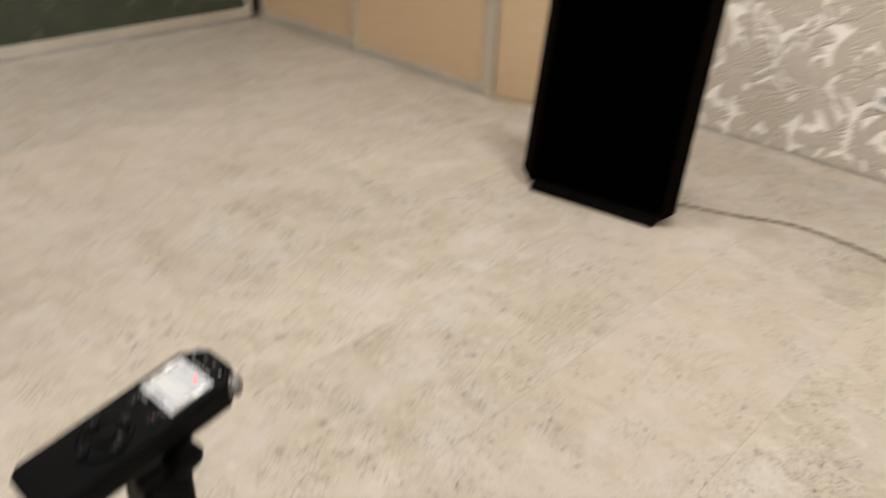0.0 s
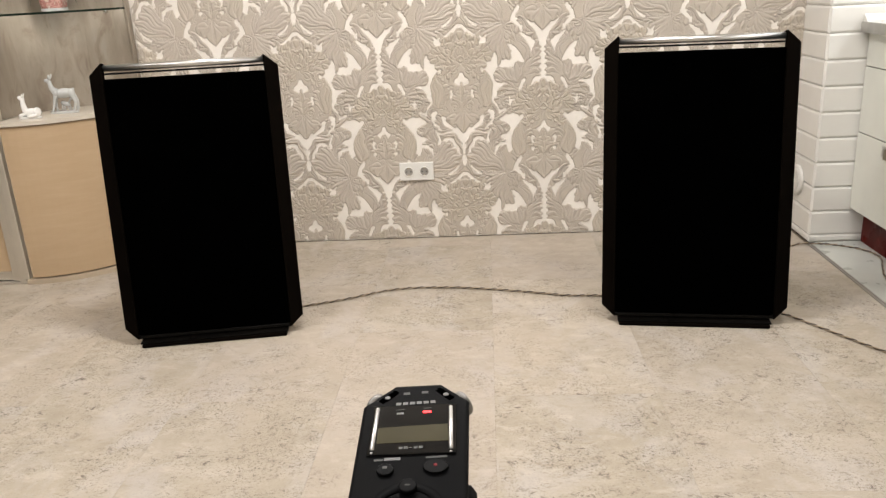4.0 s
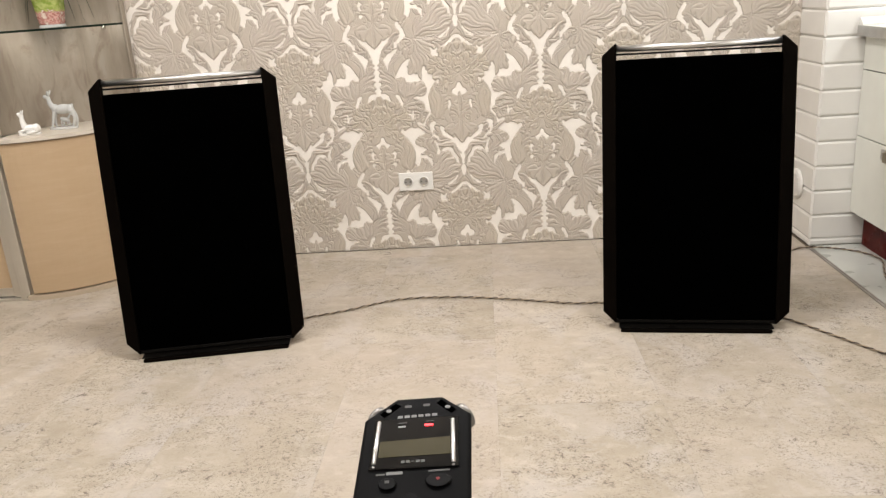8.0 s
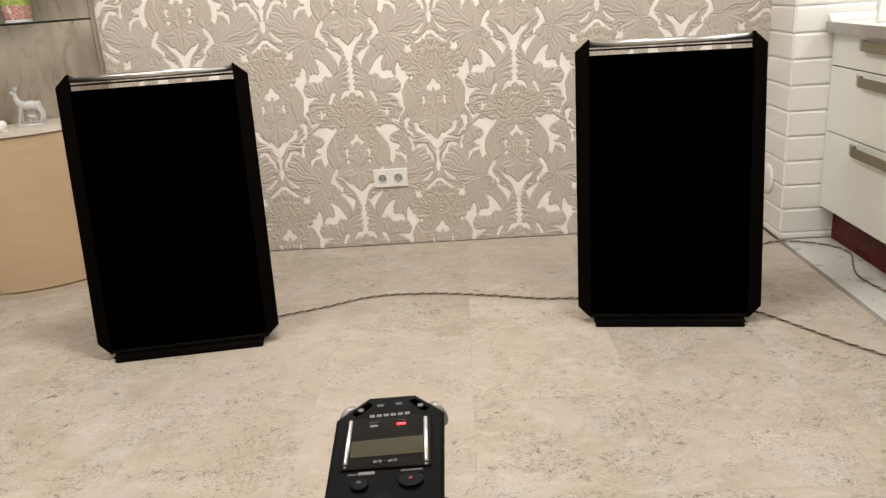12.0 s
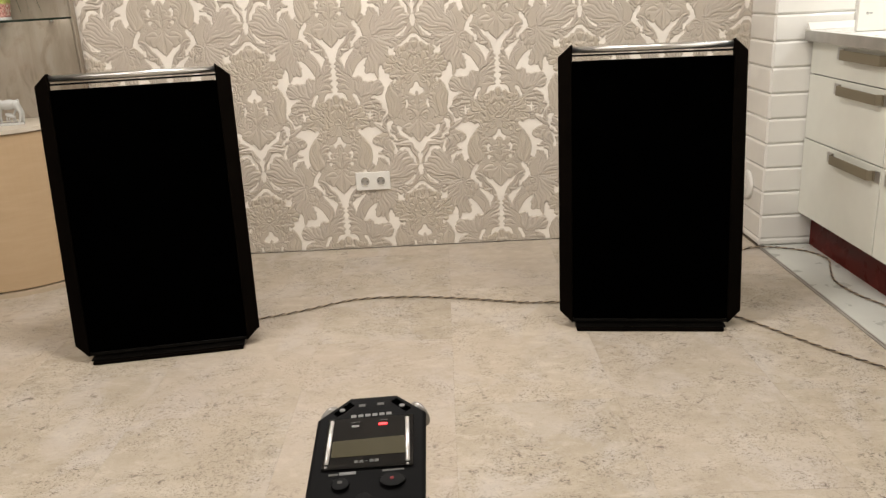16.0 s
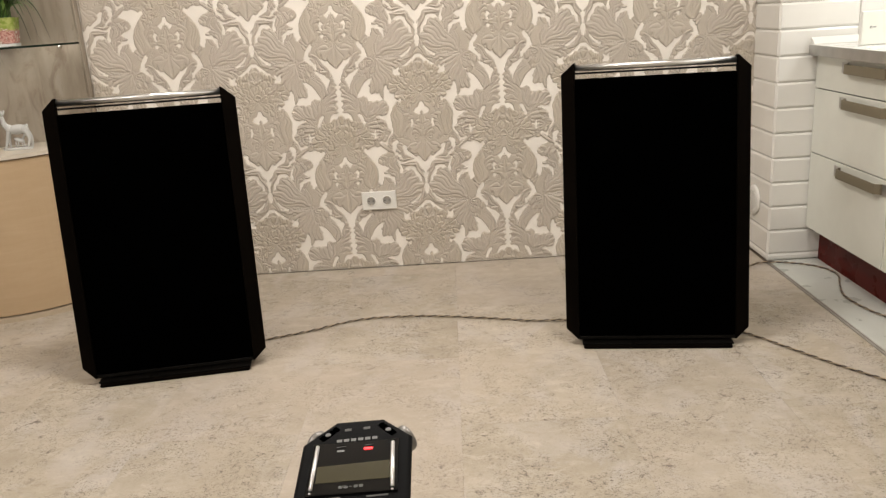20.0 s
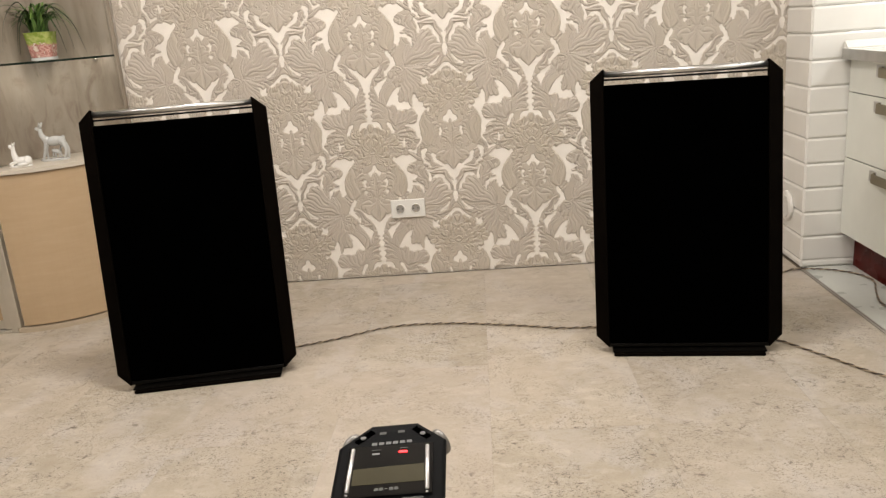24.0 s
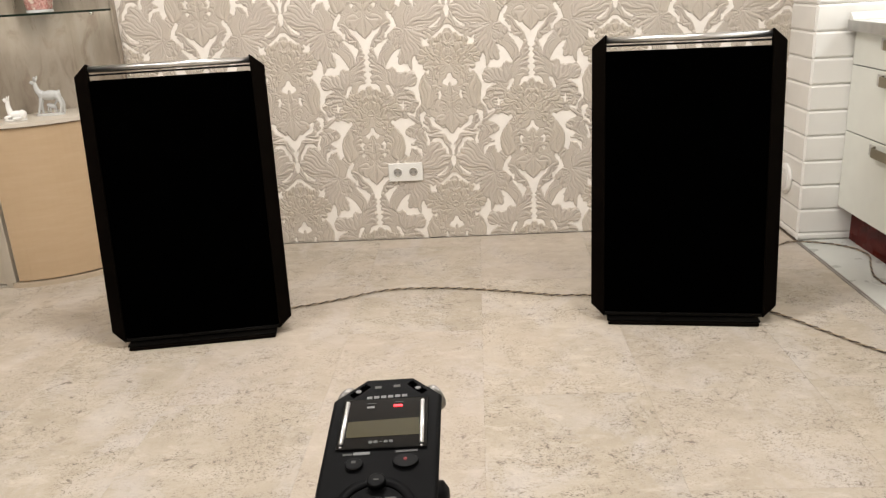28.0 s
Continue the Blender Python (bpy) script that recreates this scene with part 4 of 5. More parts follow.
def curved_board(r_out, r_in, z0, z1, first=0.0, last=1.0, n=24):
    out = [(CX + (RX - r_out) * math.sin(math.pi / 2 * (first + (last - first) * k / n)), CY - (RY - r_out) * math.cos(math.pi / 2 * (first + (last - first) * k / n))) for k in range(n + 1)]
    inn = [(CX + (RX - r_in) * math.sin(math.pi / 2 * (first + (last - first) * k / n)), CY - (RY - r_in) * math.cos(math.pi / 2 * (first + (last - first) * k / n))) for k in range(n + 1)]
    bm = prism(out + inn[::-1], z0, z1)
    bmesh.ops.recalc_face_normals(bm, faces=bm.faces[:])
    return bm


cab = thing("curved_cabinet", pose(0, 0, 0), "low beech cabinet with a curved door beside the wardrobe", "cabinet")
part("plinth", prism(quarter(RX + 0.004, RY + 0.004), 0.0, 0.020, 0.003), PLINTH_BOARD, cab, "pale beige plinth")
part("body", prism(quarter(RX - 0.03, RY - 0.03), 0.020, 0.645), CARCASS, cab)
part("door", curved_board(0.004, 0.024, 0.027, 0.642, 0.035, 0.985), BEECH, cab, "curved beech door")
part("side_edge", box(CX - 0.022, CX + 0.010, CY - RY + 0.001, CY - RY + 0.03, 0.020, 0.645, 0.003), ALU, cab)
part("top", prism(quarter(RX + 0.004, RY + 0.006), 0.646, 0.661, 0.004, 3), TOP_BOARD, cab, "pale laminate top")

panel = thing("shelf_back_panel", pose(0, 0, 0), "grey stone-look curved back panel of the open corner shelves", "panel")
bend = [(-1.250 - 0.280 * math.sin(math.pi / 2 * k / 20), 3.400 + 0.380 * math.cos(math.pi / 2 * k / 20)) for k in range(21)]
back = [(-1.250 - 0.262 * math.sin(math.pi / 2 * k / 20), 3.400 + 0.362 * math.cos(math.pi / 2 * k / 20)) for k in range(21)]
sheet = prism([(-1.090, 3.780)] + bend + back[::-1] + [(-1.090, 3.762)], 0.662, 2.44)
bmesh.ops.recalc_face_normals(sheet, faces=sheet.faces[:])
part("board", sheet, STONE_PANEL, panel)
part("edge_strip", box(-1.0895, -1.078, 3.760, WALL_Y - 0.003, 0.662, 2.44, 0.006, 3), STONE_PANEL, panel)

shelf = thing("glass_shelf", pose(0, 0, 0), "clear glass corner shelf with a dark green edge", "shelf")
SHELF_Z = 1.051
SX, SY = RX - 0.022, RY - 0.02
glass = part("pane", prism([(x, y - 0.018) for x, y in quarter(SX, SY - 0.02)], SHELF_Z, SHELF_Z + 0.008), GLASS, shelf)
glass.visible_shadow = False
rim = [(CX + SX * math.sin(math.pi / 2 * k / 24), CY - 0.018 - (SY - 0.02) * math.cos(math.pi / 2 * k / 24)) for k in range(25)]
rim_out = [(x + 0.002 * math.sin(math.pi / 2 * k / 24), y - 0.002 * math.cos(math.pi / 2 * k / 24)) for k, (x, y) in enumerate(rim)]
edge_bm = prism(rim_out + rim[::-1], SHELF_Z, SHELF_Z + 0.008)
bmesh.ops.recalc_face_normals(edge_bm, faces=edge_bm.faces[:])
part("edge", edge_bm, GLASS_EDGE, shelf, "dark green polished edge")
for px, py, way in ((-1.165, 3.762, 0), (-1.500, 3.510, 68)):
    peg = turned(lathe([(0.004, 0.0), (0.007, 0.002), (0.007, 0.016), (0.005, 0.018)], 12), pose(px, py, SHELF_Z - 0.006, 90, 0, way))
    part("peg", peg, CHROME, shelf, "small metal shelf peg", True)


# ---- plant and figurines ----
def spider_plant(m):
    rng = random.Random(7)
    pl = thing("spider_plant", m, "spider plant in a pink floral pot on the glass shelf", "plant")
    corner = [(math.copysign(abs(math.cos(a)) ** 0.45, math.cos(a)), math.copysign(abs(math.sin(a)) ** 0.45, math.sin(a))) for a in [2 * math.pi * k / 32 for k in range(32)]]
    bm = bmesh.new()
    rings = [[bm.verts.new((x * r, y * r, z)) for x, y in corner] for r, z in ((0.046, 0.012), (0.050, 0.02), (0.058, 0.085), (0.062, 0.122), (0.064, 0.126), (0.058, 0.126), (0.056, 0.110))]
    for a, b in zip(rings, rings[1:]):
        for k in range(32):
            bm.faces.new((a[k], a[(k + 1) % 32], b[(k + 1) % 32], b[k]))
    bm.faces.new(rings[0][::-1])
    part("pot", bm, POT, pl, "pink and green floral ceramic pot", True)
    part("saucer", prism([(x * 0.052, y * 0.052) for x, y in corner], 0.0, 0.012, 0.003), PORCELAIN, pl)
    part("soil", prism([(x * 0.0555, y * 0.0555) for x, y in corner], 0.09, 0.108), SOIL, pl)
    for k in range(90):
        long = k % 3 == 0
        a = rng.choice((0, math.pi)) + rng.gauss(0, 0.6) if long else rng.uniform(0, 2 * math.pi)
        reach = rng.uniform(0.10, 0.19) if long else rng.uniform(0.04, 0.14)
        top = rng.uniform(0.08, 0.14) if long else rng.uniform(0.07, 0.15)
        drop = rng.uniform(0.02, 0.10) if long else rng.uniform(-0.02, 0.06)
        start = Vector((rng.uniform(-0.03, 0.03), rng.uniform(-0.03, 0.03), 0.105))
        out = Vector((math.cos(a), math.sin(a) * 0.75, 0))
        if start.y + out.y * reach > 0.10:
            out.y *= 0.2
        if out.x * reach < -0.21:
            out.x *= 0.7
        knots = [start, start + out * reach * 0.25 + Vector((0, 0, top * 0.75)), start + out * reach * 0.65 + Vector((0, 0, top)), start + out * reach + Vector((0, 0, top - drop))]
        pts = spline(knots, 5)
        bm = bmesh.new()
        side = Vector((-out.y, out.x, 0)).normalized()
        w = rng.uniform(0.0050, 0.0085) * (0.7 if long else 1.0)
        rows = []
        for i, p in enumerate(pts):
            s = i / (len(pts) - 1)
            half = w * (1 - s ** 2.2) + 0.0004
            rows.append([bm.verts.new(p - side * half + Vector((0, 0, half * 0.5))), bm.verts.new(p), bm.verts.new(p + side * half + Vector((0, 0, half * 0.5)))])
        for r0, r1 in zip(rows, rows[1:]):
            bm.faces.new((r0[0], r0[1], r1[1], r1[0]))
            bm.faces.new((r0[1], r0[2], r1[2], r1[1]))
        part("leaf", bm, FOLIAGE, pl, "", True)
    # a few long dark leaves that arch over and touch the shelf
    for dx, dy, top, wide in ((0.20, -0.03, 0.16, 0.006), (0.14, 0.01, 0.17, 0.007), (0.12, -0.05, 0.13, 0.004), (-0.09, -0.06, 0.15, 0.008), (-0.15, -0.08, 0.19, 0.005), (-0.07, -0.09, 0.14, 0.006)):
        start = Vector((dx * 0.1, dy * 0.1, 0.105))
        knots = [start, Vector((dx * 0.35, dy * 0.4, 0.07 + top)), Vector((dx * 0.8, dy * 0.85, 0.03 + top * 0.8)), Vector((dx * 1.02, dy, 0.02))]
        pts = spline(knots, 7)
        side = Vector((-dy, dx, 0)).normalized()
        bm = bmesh.new()
        rows = []
        for i, p in enumerate(pts):
            half = wide * (1 - (i / (len(pts) - 1)) ** 2.4) + 0.0005
            rows.append([bm.verts.new(p - side * half + Vector((0, 0, half))), bm.verts.new(p), bm.verts.new(p + side * half + Vector((0, 0, half)))])
        for r0, r1 in zip(rows, rows[1:]):
            bm.faces.new((r0[0], r0[1], r1[1], r1[0]))
            bm.faces.new((r0[1], r0[2], r1[2], r1[1]))
        part("leaf", bm, DARK_FOLIAGE, pl, "long dark arching leaf", True)
    return pl


plant = spider_plant(pose(-1.318, 3.640, SHELF_Z + 0.0085, 0, 0, 8))
plant.scale = (0.86, 0.86, 0.86)


def blob(bm, centre, radii, m=None):
    one = bmesh.new()
    bmesh.ops.create_uvsphere(one, u_segments=16, v_segments=10, radius=1)
    one.transform(Matrix.Translation(centre) @ (m or Matrix()) @ Matrix.Diagonal((*radii, 1)))
    me = bpy.data.meshes.new("tmp")
    one.to_mesh(me)
    one.free()
    bm.from_mesh(me)
    bpy.data.meshes.remove(me)


def standing_deer(m):
    """A porcelain doe with a fawn beneath her, on a thin base."""
    bm = prism([(0.055 * math.cos(a) * 1.0, 0.020 * math.sin(a)) for a in [2 * math.pi * k / 24 for k in range(24)]], 0.0, 0.008, 0.002)
    blob(bm, (0.010, 0, 0.075), (0.036, 0.017, 0.019), Matrix.Rotation(radians(-6), 4, "Y"))
    blob(bm, (0.036, 0, 0.074), (0.016, 0.015, 0.018))
    blob(bm, (-0.018, 0, 0.078), (0.016, 0.014, 0.017))
    tube(spline([(-0.022, 0, 0.080), (-0.034, 0, 0.098), (-0.037, 0, 0.118)], 5), 0, 10, bm, [0.013 - 0.0006 * k for k in range(11)])
    blob(bm, (-0.043, 0, 0.123), (0.014, 0.0075, 0.008), Matrix.Rotation(radians(20), 4, "Y"))
    for s in (-1, 1):
        tube(spline([(-0.036, 0.004 * s, 0.128), (-0.032, 0.010 * s, 0.140), (-0.030, 0.012 * s, 0.148)], 3), 0, 6, bm, [0.003, 0.004, 0.0045, 0.0045, 0.004, 0.003, 0.001])
        tube(spline([(-0.022, 0.006 * s, 0.068), (-0.030, 0.007 * s, 0.040), (-0.036 + 0.006 * s, 0.007 * s, 0.006)], 4), 0, 8, bm, [0.008 - 0.0005 * k for k in range(9)])
        tube(spline([(0.040, 0.006 * s, 0.070), (0.052, 0.007 * s, 0.042), (0.044 + 0.005 * s, 0.007 * s, 0.006)], 4), 0, 8, bm, [0.010 - 0.0007 * k for k in range(9)])
    blob(bm, (0.046, 0, 0.086), (0.006, 0.004, 0.008))
    blob(bm, (0.006, 0.008, 0.034), (0.020, 0.008, 0.009), Matrix.Rotation(radians(18), 4, "Y"))
    tube(spline([(0.018, 0.008, 0.036), (0.024, 0.008, 0.046), (0.028, 0.008, 0.052)], 3), 0.004, 8, bm)
    blob(bm, (0.031, 0.008, 0.053), (0.008, 0.004, 0.0045))
    for fx in (-0.008, 0.0, 0.012, 0.019):
        tube([(fx, 0.008, 0.030), (fx * 1.35, 0.008, 0.006)], 0.0026, 6, bm)
    ob = new("deer_figurine", mesh_of("deer_figurine", bm, PORCELAIN, True))
    ob.matrix_world = m
    return tagged(ob, "white porcelain doe and fawn figurine on the cabinet", "figurine")


def lying_deer(m):
    """A small porcelain fawn lying on a base with its head raised."""
    bm = prism([(0.040 * math.cos(a), 0.019 * math.sin(a)) for a in [2 * math.pi * k / 24 for k in range(24)]], 0.0, 0.006, 0.002)
    blob(bm, (0.008, 0, 0.018), (0.032, 0.016, 0.014))
    blob(bm, (0.026, 0, 0.019), (0.014, 0.017, 0.015))
    tube(spline([(-0.012, 0, 0.022), (-0.017, 0, 0.042), (-0.016, 0, 0.060)], 5), 0, 10, bm, [0.012 - 0.0006 * k for k in range(11)])
    blob(bm, (-0.020, 0, 0.063), (0.012, 0.007, 0.0075), Matrix.Rotation(radians(24), 4, "Y"))
    for s in (-1, 1):
        tube([(-0.014, 0.004 * s, 0.066), (-0.011, 0.009 * s, 0.077)], 0, 6, bm, [0.0035, 0.0015])
        tube(spline([(-0.010, 0.010 * s, 0.016), (-0.030, 0.012 * s, 0.012), (-0.020, 0.010 * s, 0.008)], 4), 0.0045, 8, bm)
        tube(spline([(0.030, 0.014 * s, 0.012), (0.016, 0.020 * s, 0.009), (0.000, 0.018 * s, 0.008)], 4), 0.005, 8, bm)
    ob = new("fawn_figurine", mesh_of("fawn_figurine", bm, BRIGHT_PORCELAIN, True))
    ob.matrix_world = m
    return tagged(ob, "small white porcelain lying fawn figurine on the cabinet", "figurine")


standing_deer(pose(-1.318, 3.560, 0.6615, 0, 0, 4)).scale = (1.06, 1.06, 1.06)
lying_deer(pose(-1.396, 3.440, 0.6615, 0, 0, 6)).scale = (1.12, 1.12, 1.26)


# ---- tiled wall end ----
def bevelled_tile(length, height=0.0985):
    """A glazed tile, face towards -y, with a wide bevel round a flat field."""
    e, base = 0.008, 0.008
    bm = bmesh.new()
    rings = []
    for inset, y in ((0.0, base), (0.0, 0.0030), (e, -0.0020)):
        rings.append([bm.verts.new(p) for p in ((inset * 0.3, y, inset), (length - inset * 0.3, y, inset), (length - inset * 0.3, y, height - inset), (inset * 0.3, y, height - inset))])
    for a, b in zip(rings, rings[1:]):
        for k in range(4):
            bm.faces.new((a[k], a[(k + 1) % 4], b[(k + 1) % 4], b[k]))
    bm.faces.new(rings[-1])
    return mesh_of("tile", bm, TILE)


def tile_row(mesh, m):
    ob = new("tile", mesh)
    ob.parent = wall_tiled
    ob.matrix_world = m


SIDE_LEN = WALL_Y - COLUMN_Y - 0.005
long_tile, side_tile = bevelled_tile(0.2985), bevelled_tile(SIDE_LEN)
low_front, low_side = bevelled_tile(0.2985, 0.0285), bevelled_tile(SIDE_LEN, 0.0285)
for r in range(-1, 26):
    z = 0.0305 + 0.1 * r if r >= 0 else 0.0015
    tile_row(side_tile if r >= 0 else low_side, Matrix.Translation((COLUMN_X, COLUMN_Y + SIDE_LEN + 0.003, z)) @ Matrix.Rotation(radians(-90), 4, "Z"))
    x = COLUMN_X + 0.003
    while x < EAST_X - 0.31:
        tile_row(long_tile if r >= 0 else low_front, Matrix.Translation((x, COLUMN_Y, z)))
        x += 0.3

vent = thing("wall_vent", pose(COLUMN_X - 0.003, 3.712, 0.228, 0, 0, -90), "round white wall vent with fine slots on the tiles", "vent")
part("flange", turned(lathe([(0.064, 0.0), (0.064, 0.004), (0.058, 0.010), (0.050, 0.012)], 36), Matrix.Rotation(radians(90), 4, "X")), WHITE_PLASTIC, vent, "", True)
for k in range(9):
    half = math.sqrt(max(0.0, 0.048 ** 2 - (0.0105 * (k - 4)) ** 2))
    part("slat", box(-half, half, -0.0160, -0.0115, 0.0105 * (k - 4) - 0.0028, 0.0105 * (k - 4) + 0.0028, 0.0008, 1), WHITE_PLASTIC, vent)

# ---- kitchen units ----
FACE_X = 1.845


def handle(y0, y1, z):
    """The bar of a flat strap handle, standing off the front between its two end plates."""
    h, out, foot = 0.0175, 0.022, 0.012
    plan = [(-0.005, y1 - 0.004), (-0.005, y1 - foot), (-out, y1 - foot - 0.008), (-out, y0 + foot + 0.008), (-0.005, y0 + foot), (-0.005, y0 + 0.004)]
    bm = bmesh.new()
    rows = []
    for x, y in plan:
        rows.append([bm.verts.new((FACE_X + x + dx, y, z + dz)) for dx, dz in ((-0.002, -h), (-0.002, h), (0.002, h), (0.002, -h))])
    for a, b in zip(rows, rows[1:]):
        for k in range(4):
            bm.faces.new((a[k], a[(k + 1) % 4], b[(k + 1) % 4], b[k]))
    bm.faces.new(rows[0])
    bm.faces.new(rows[-1][::-1])
    bmesh.ops.recalc_face_normals(bm, faces=bm.faces[:])
    bmesh.ops.bevel(bm, geom=bm.edges[:], offset=0.0008, segments=1, affect="EDGES")
    return bm


def drawer_unit(y0, y1, h0, h1, label):
    """A base unit with three drawers; the fronts face the room."""
    un = thing("drawer_unit", pose(0, 0, 0), label, "cabinet", "kitchen base units")
    part("carcass", box(FACE_X + 0.020, EAST_X - 0.003, y0 + 0.001, y1 - 0.001, 0.147, 0.829), CARCASS, un)
    for z0, z1 in ((0.146, 0.451), (0.455, 0.703), (0.707, 0.828)):
        front = part("drawer_front", box(FACE_X, FACE_X + 0.019, y0 + 0.002, y1 - 0.002, z0, z1, 0.0015), WHITE_FRONT, un)
        grip = part("handle", handle(h0, h1, z1 - 0.033), STEEL, front, "flat bronze-grey strap handle")
        for y0p, y1p in ((h0 - 0.024, h0 + 0.010), (h1 - 0.010, h1 + 0.036)):
            part("end_plate", box(FACE_X - 0.0032, FACE_X - 0.0003, y0p, y1p, z1 - 0.053, z1 - 0.013, 0.0008, 1), EDGE_METAL, grip, "pale metal end plate")
    part("plinth", box(1.906, 1.922, y0, y1, 0.001, 0.145), RED, un, "dark red gloss plinth board")
    return un


drawer_unit(2.964, 3.549, 2.992, 3.302, "white gloss drawer unit with flat bronze-grey handles against the tiles")
drawer_unit(2.364, 2.962, 2.592, 2.900, "white gloss drawer unit with flat bronze-grey handles")
drawer_unit(1.764, 2.362, 1.992, 2.300, "white gloss drawer unit with flat bronze-grey handles")

top = thing("worktop", pose(0, 0, 0), "white worktop with an aluminium front edge over the drawer units", "worktop")
part("slab", box(1.8145, EAST_X - 0.003, 1.72, COLUMN_Y - 0.010, 0.831, 0.869, 0.002), WORKTOP, top)
part("edge_band", box(1.8105, 1.8142, 1.72, COLUMN_Y - 0.012, 0.8305, 0.8695, 0.0012), EDGE_METAL, top, "brushed aluminium front edge")
upstand = bmesh.new()
ends = [[upstand.verts.new((x, y, z)) for y, z in ((3.5435, 0.8694), (3.5435, 0.897), (3.5390, 0.897), (3.5140, 0.8730), (3.5140, 0.8694))] for x in (1.8165, EAST_X - 0.004)]
upstand.faces.new(ends[0])
upstand.faces.new(ends[1][::-1])
for k in range(5):
    upstand.faces.new((ends[0][k], ends[1][k], ends[1][(k + 1) % 5], ends[0][(k + 1) % 5]))
bmesh.ops.recalc_face_normals(upstand, faces=upstand.faces[:])
part("upstand", upstand, WHITE_PLASTIC, top, "narrow white sloped upstand strip")

# thin white sheet standing upright on the worktop, with a small mark
thin_panel = thing("white_panel", pose(0, 0, 0), "thin white glossy panel with a small mark on the worktop", "panel")
part("panel_slab", box(1.890, 2.310, 3.3195, 3.3340, 0.8696, 0.987, 0.002, 2), WHITE_PLASTIC, thin_panel)
part("front_panel", box(1.892, 2.308, 3.3165, 3.3192, 0.8715, 0.985, 0.001), WHITE_FRONT, thin_panel)
mark = part("logo_mark", box(1.9195, 1.9275, 3.3158, 3.3164, 0.9275, 0.9355), DARK_HOLE, thin_panel, "small dark square outline")
part("logo_centre", box(1.9213, 1.9257, 3.3154, 3.3157, 0.9293, 0.9337), WHITE_FRONT, mark)
part("logo_bar", box(1.9300, 1.9410, 3.3157, 3.3163, 0.9300, 0.9335), REC_INK, thin_panel, "small grey lettering bar")


# ---- speaker cables on the floor ----
def twisted_cable(knots, label, pitch=0.046, radius=0.0022):
    """Two strands wound round one another along the floor."""
    cab_ob = thing("speaker_cable", pose(0, 0, 0), label, "cable", "speaker cables")
    path = spline([(x, y, z) for x, y, z in knots], 40)
    run, turns = 0.0, []
    for i, p in enumerate(path):
        run += (p - path[i - 1]).length if i else 0.0
        turns.append(run / pitch * 2 * math.pi)
    for name, start, mat in (("dark_strand", 0.0, CABLE_DARK), ("pale_strand", math.pi, CABLE_PALE)):
        pts = []
        for i, p in enumerate(path):
            way = (path[min(i + 1, len(path) - 1)] - path[max(i - 1, 0)]).normalized()
            side = Vector((way.y, -way.x, 0)).normalized()
            a = turns[i] + start
            pts.append(p + side * math.cos(a) * radius + Vector((0, 0, 1)) * math.sin(a) * radius * 0.95)
        part(name, tube(pts, radius, 6), mat, cab_ob, "", True)
    return cab_ob


Z = 0.0054
twisted_cable([(-0.420, 2.925, Z), (-0.301, 3.003, Z), (-0.153, 3.061, Z), (0.048, 3.153, Z), (0.261, 3.153, Z), (0.470, 3.105, Z), (0.669, 3.044, Z), (0.809, 3.025, Z), (0.968, 2.940, Z)], "twisted brown speaker cable between the two loudspeakers")
twisted_cable([(1.148, 2.920, Z), (1.288, 2.880, Z), (1.354, 2.819, Z), (1.432, 2.700, Z), (1.509, 2.577, Z), (1.571, 2.492, Z), (1.623, 2.416, Z), (1.640, 2.300, Z), (1.580, 2.050, Z)], "twisted brown speaker cable trailing over the floor")
twisted_cable([(1.118, 2.959, Z), (1.397, 3.344, Z), (1.618, 3.508, Z), (1.691, 3.515, 0.010), (1.779, 3.497, 0.0066), (1.847, 3.446, 0.0066), (1.878, 3.388, 0.0066), (1.881, 3.319, 0.0066), (1.841, 3.221, 0.0066), (1.804, 3.115, 0.0066), (1.804, 3.029, 0.0066), (1.820, 2.944, 0.0066), (1.855, 2.837, 0.0066), (1.868, 2.600, 0.0066)], "twisted brown speaker cable running to the red plinth", 0.055)


# ---- audio recorder on a tripod ----
REC_M = Matrix(((0.9998, -0.0000, -0.0175, 0.3645), (-0.0039, 0.9744, -0.2249, 0.8004), (0.0170, 0.2250, 0.9742, 0.8650), (0, 0, 0, 1)))
W, L = 0.0284, 0.151


def rec_box(x0, x1, v0, v1, z0, z1, bevel=0.0, segs=2):
    """A block on the face, from x0 to x1 across and v0 to v1 down from the head."""
    return box(x0, x1, -v1, -v0, z0, z1, bevel, segs)


def rec_bar(x0, x1, v, high, z, slope=0.035):
    """A short printed bar that runs slightly uphill with the face's lettering."""
    return turned(box(x0 - x1, x1 - x0, -high, high, 0.0, 0.0002), Matrix.Translation(((x0 + x1) / 2, -v, z)) @ Matrix.Rotation(slope, 4, "Z") @ Matrix.Diagonal((0.5, 0.5, 1, 1)))


rec = thing("audio_recorder", REC_M, "black handheld audio recorder on a tripod, recording", "recorder")
outline = [(-W - 0.0024, -L + 0.008), (-W + 0.006, -L), (W - 0.008, -L), (W, -L + 0.008), (W, -0.0125), (0.0122, 0.0022), (-0.0140, 0.0016), (-W - 0.0024, -0.0150)]
shell = prism(outline, -0.0240, 0.0, 0.0024, 4)
for v in shell.verts:
    v.co.x *= 1.0 - 0.20 * max(0.0, -v.co.z - 0.006) / 0.024
part("body", shell, REC_BODY, rec)
part("lower_shell", prism([(x * 0.80, y * 0.985 - 0.001) for x, y in outline], -0.0262, -0.0242), REC_GLOSS, rec)
window = part("window", prism([(-0.0246, -0.0528), (0.0222, -0.0522), (0.0216, -0.0160), (-0.0244, -0.0168)], 0.0, 0.0012, 0.0005), REC_GLOSS, rec, "glossy black display window")
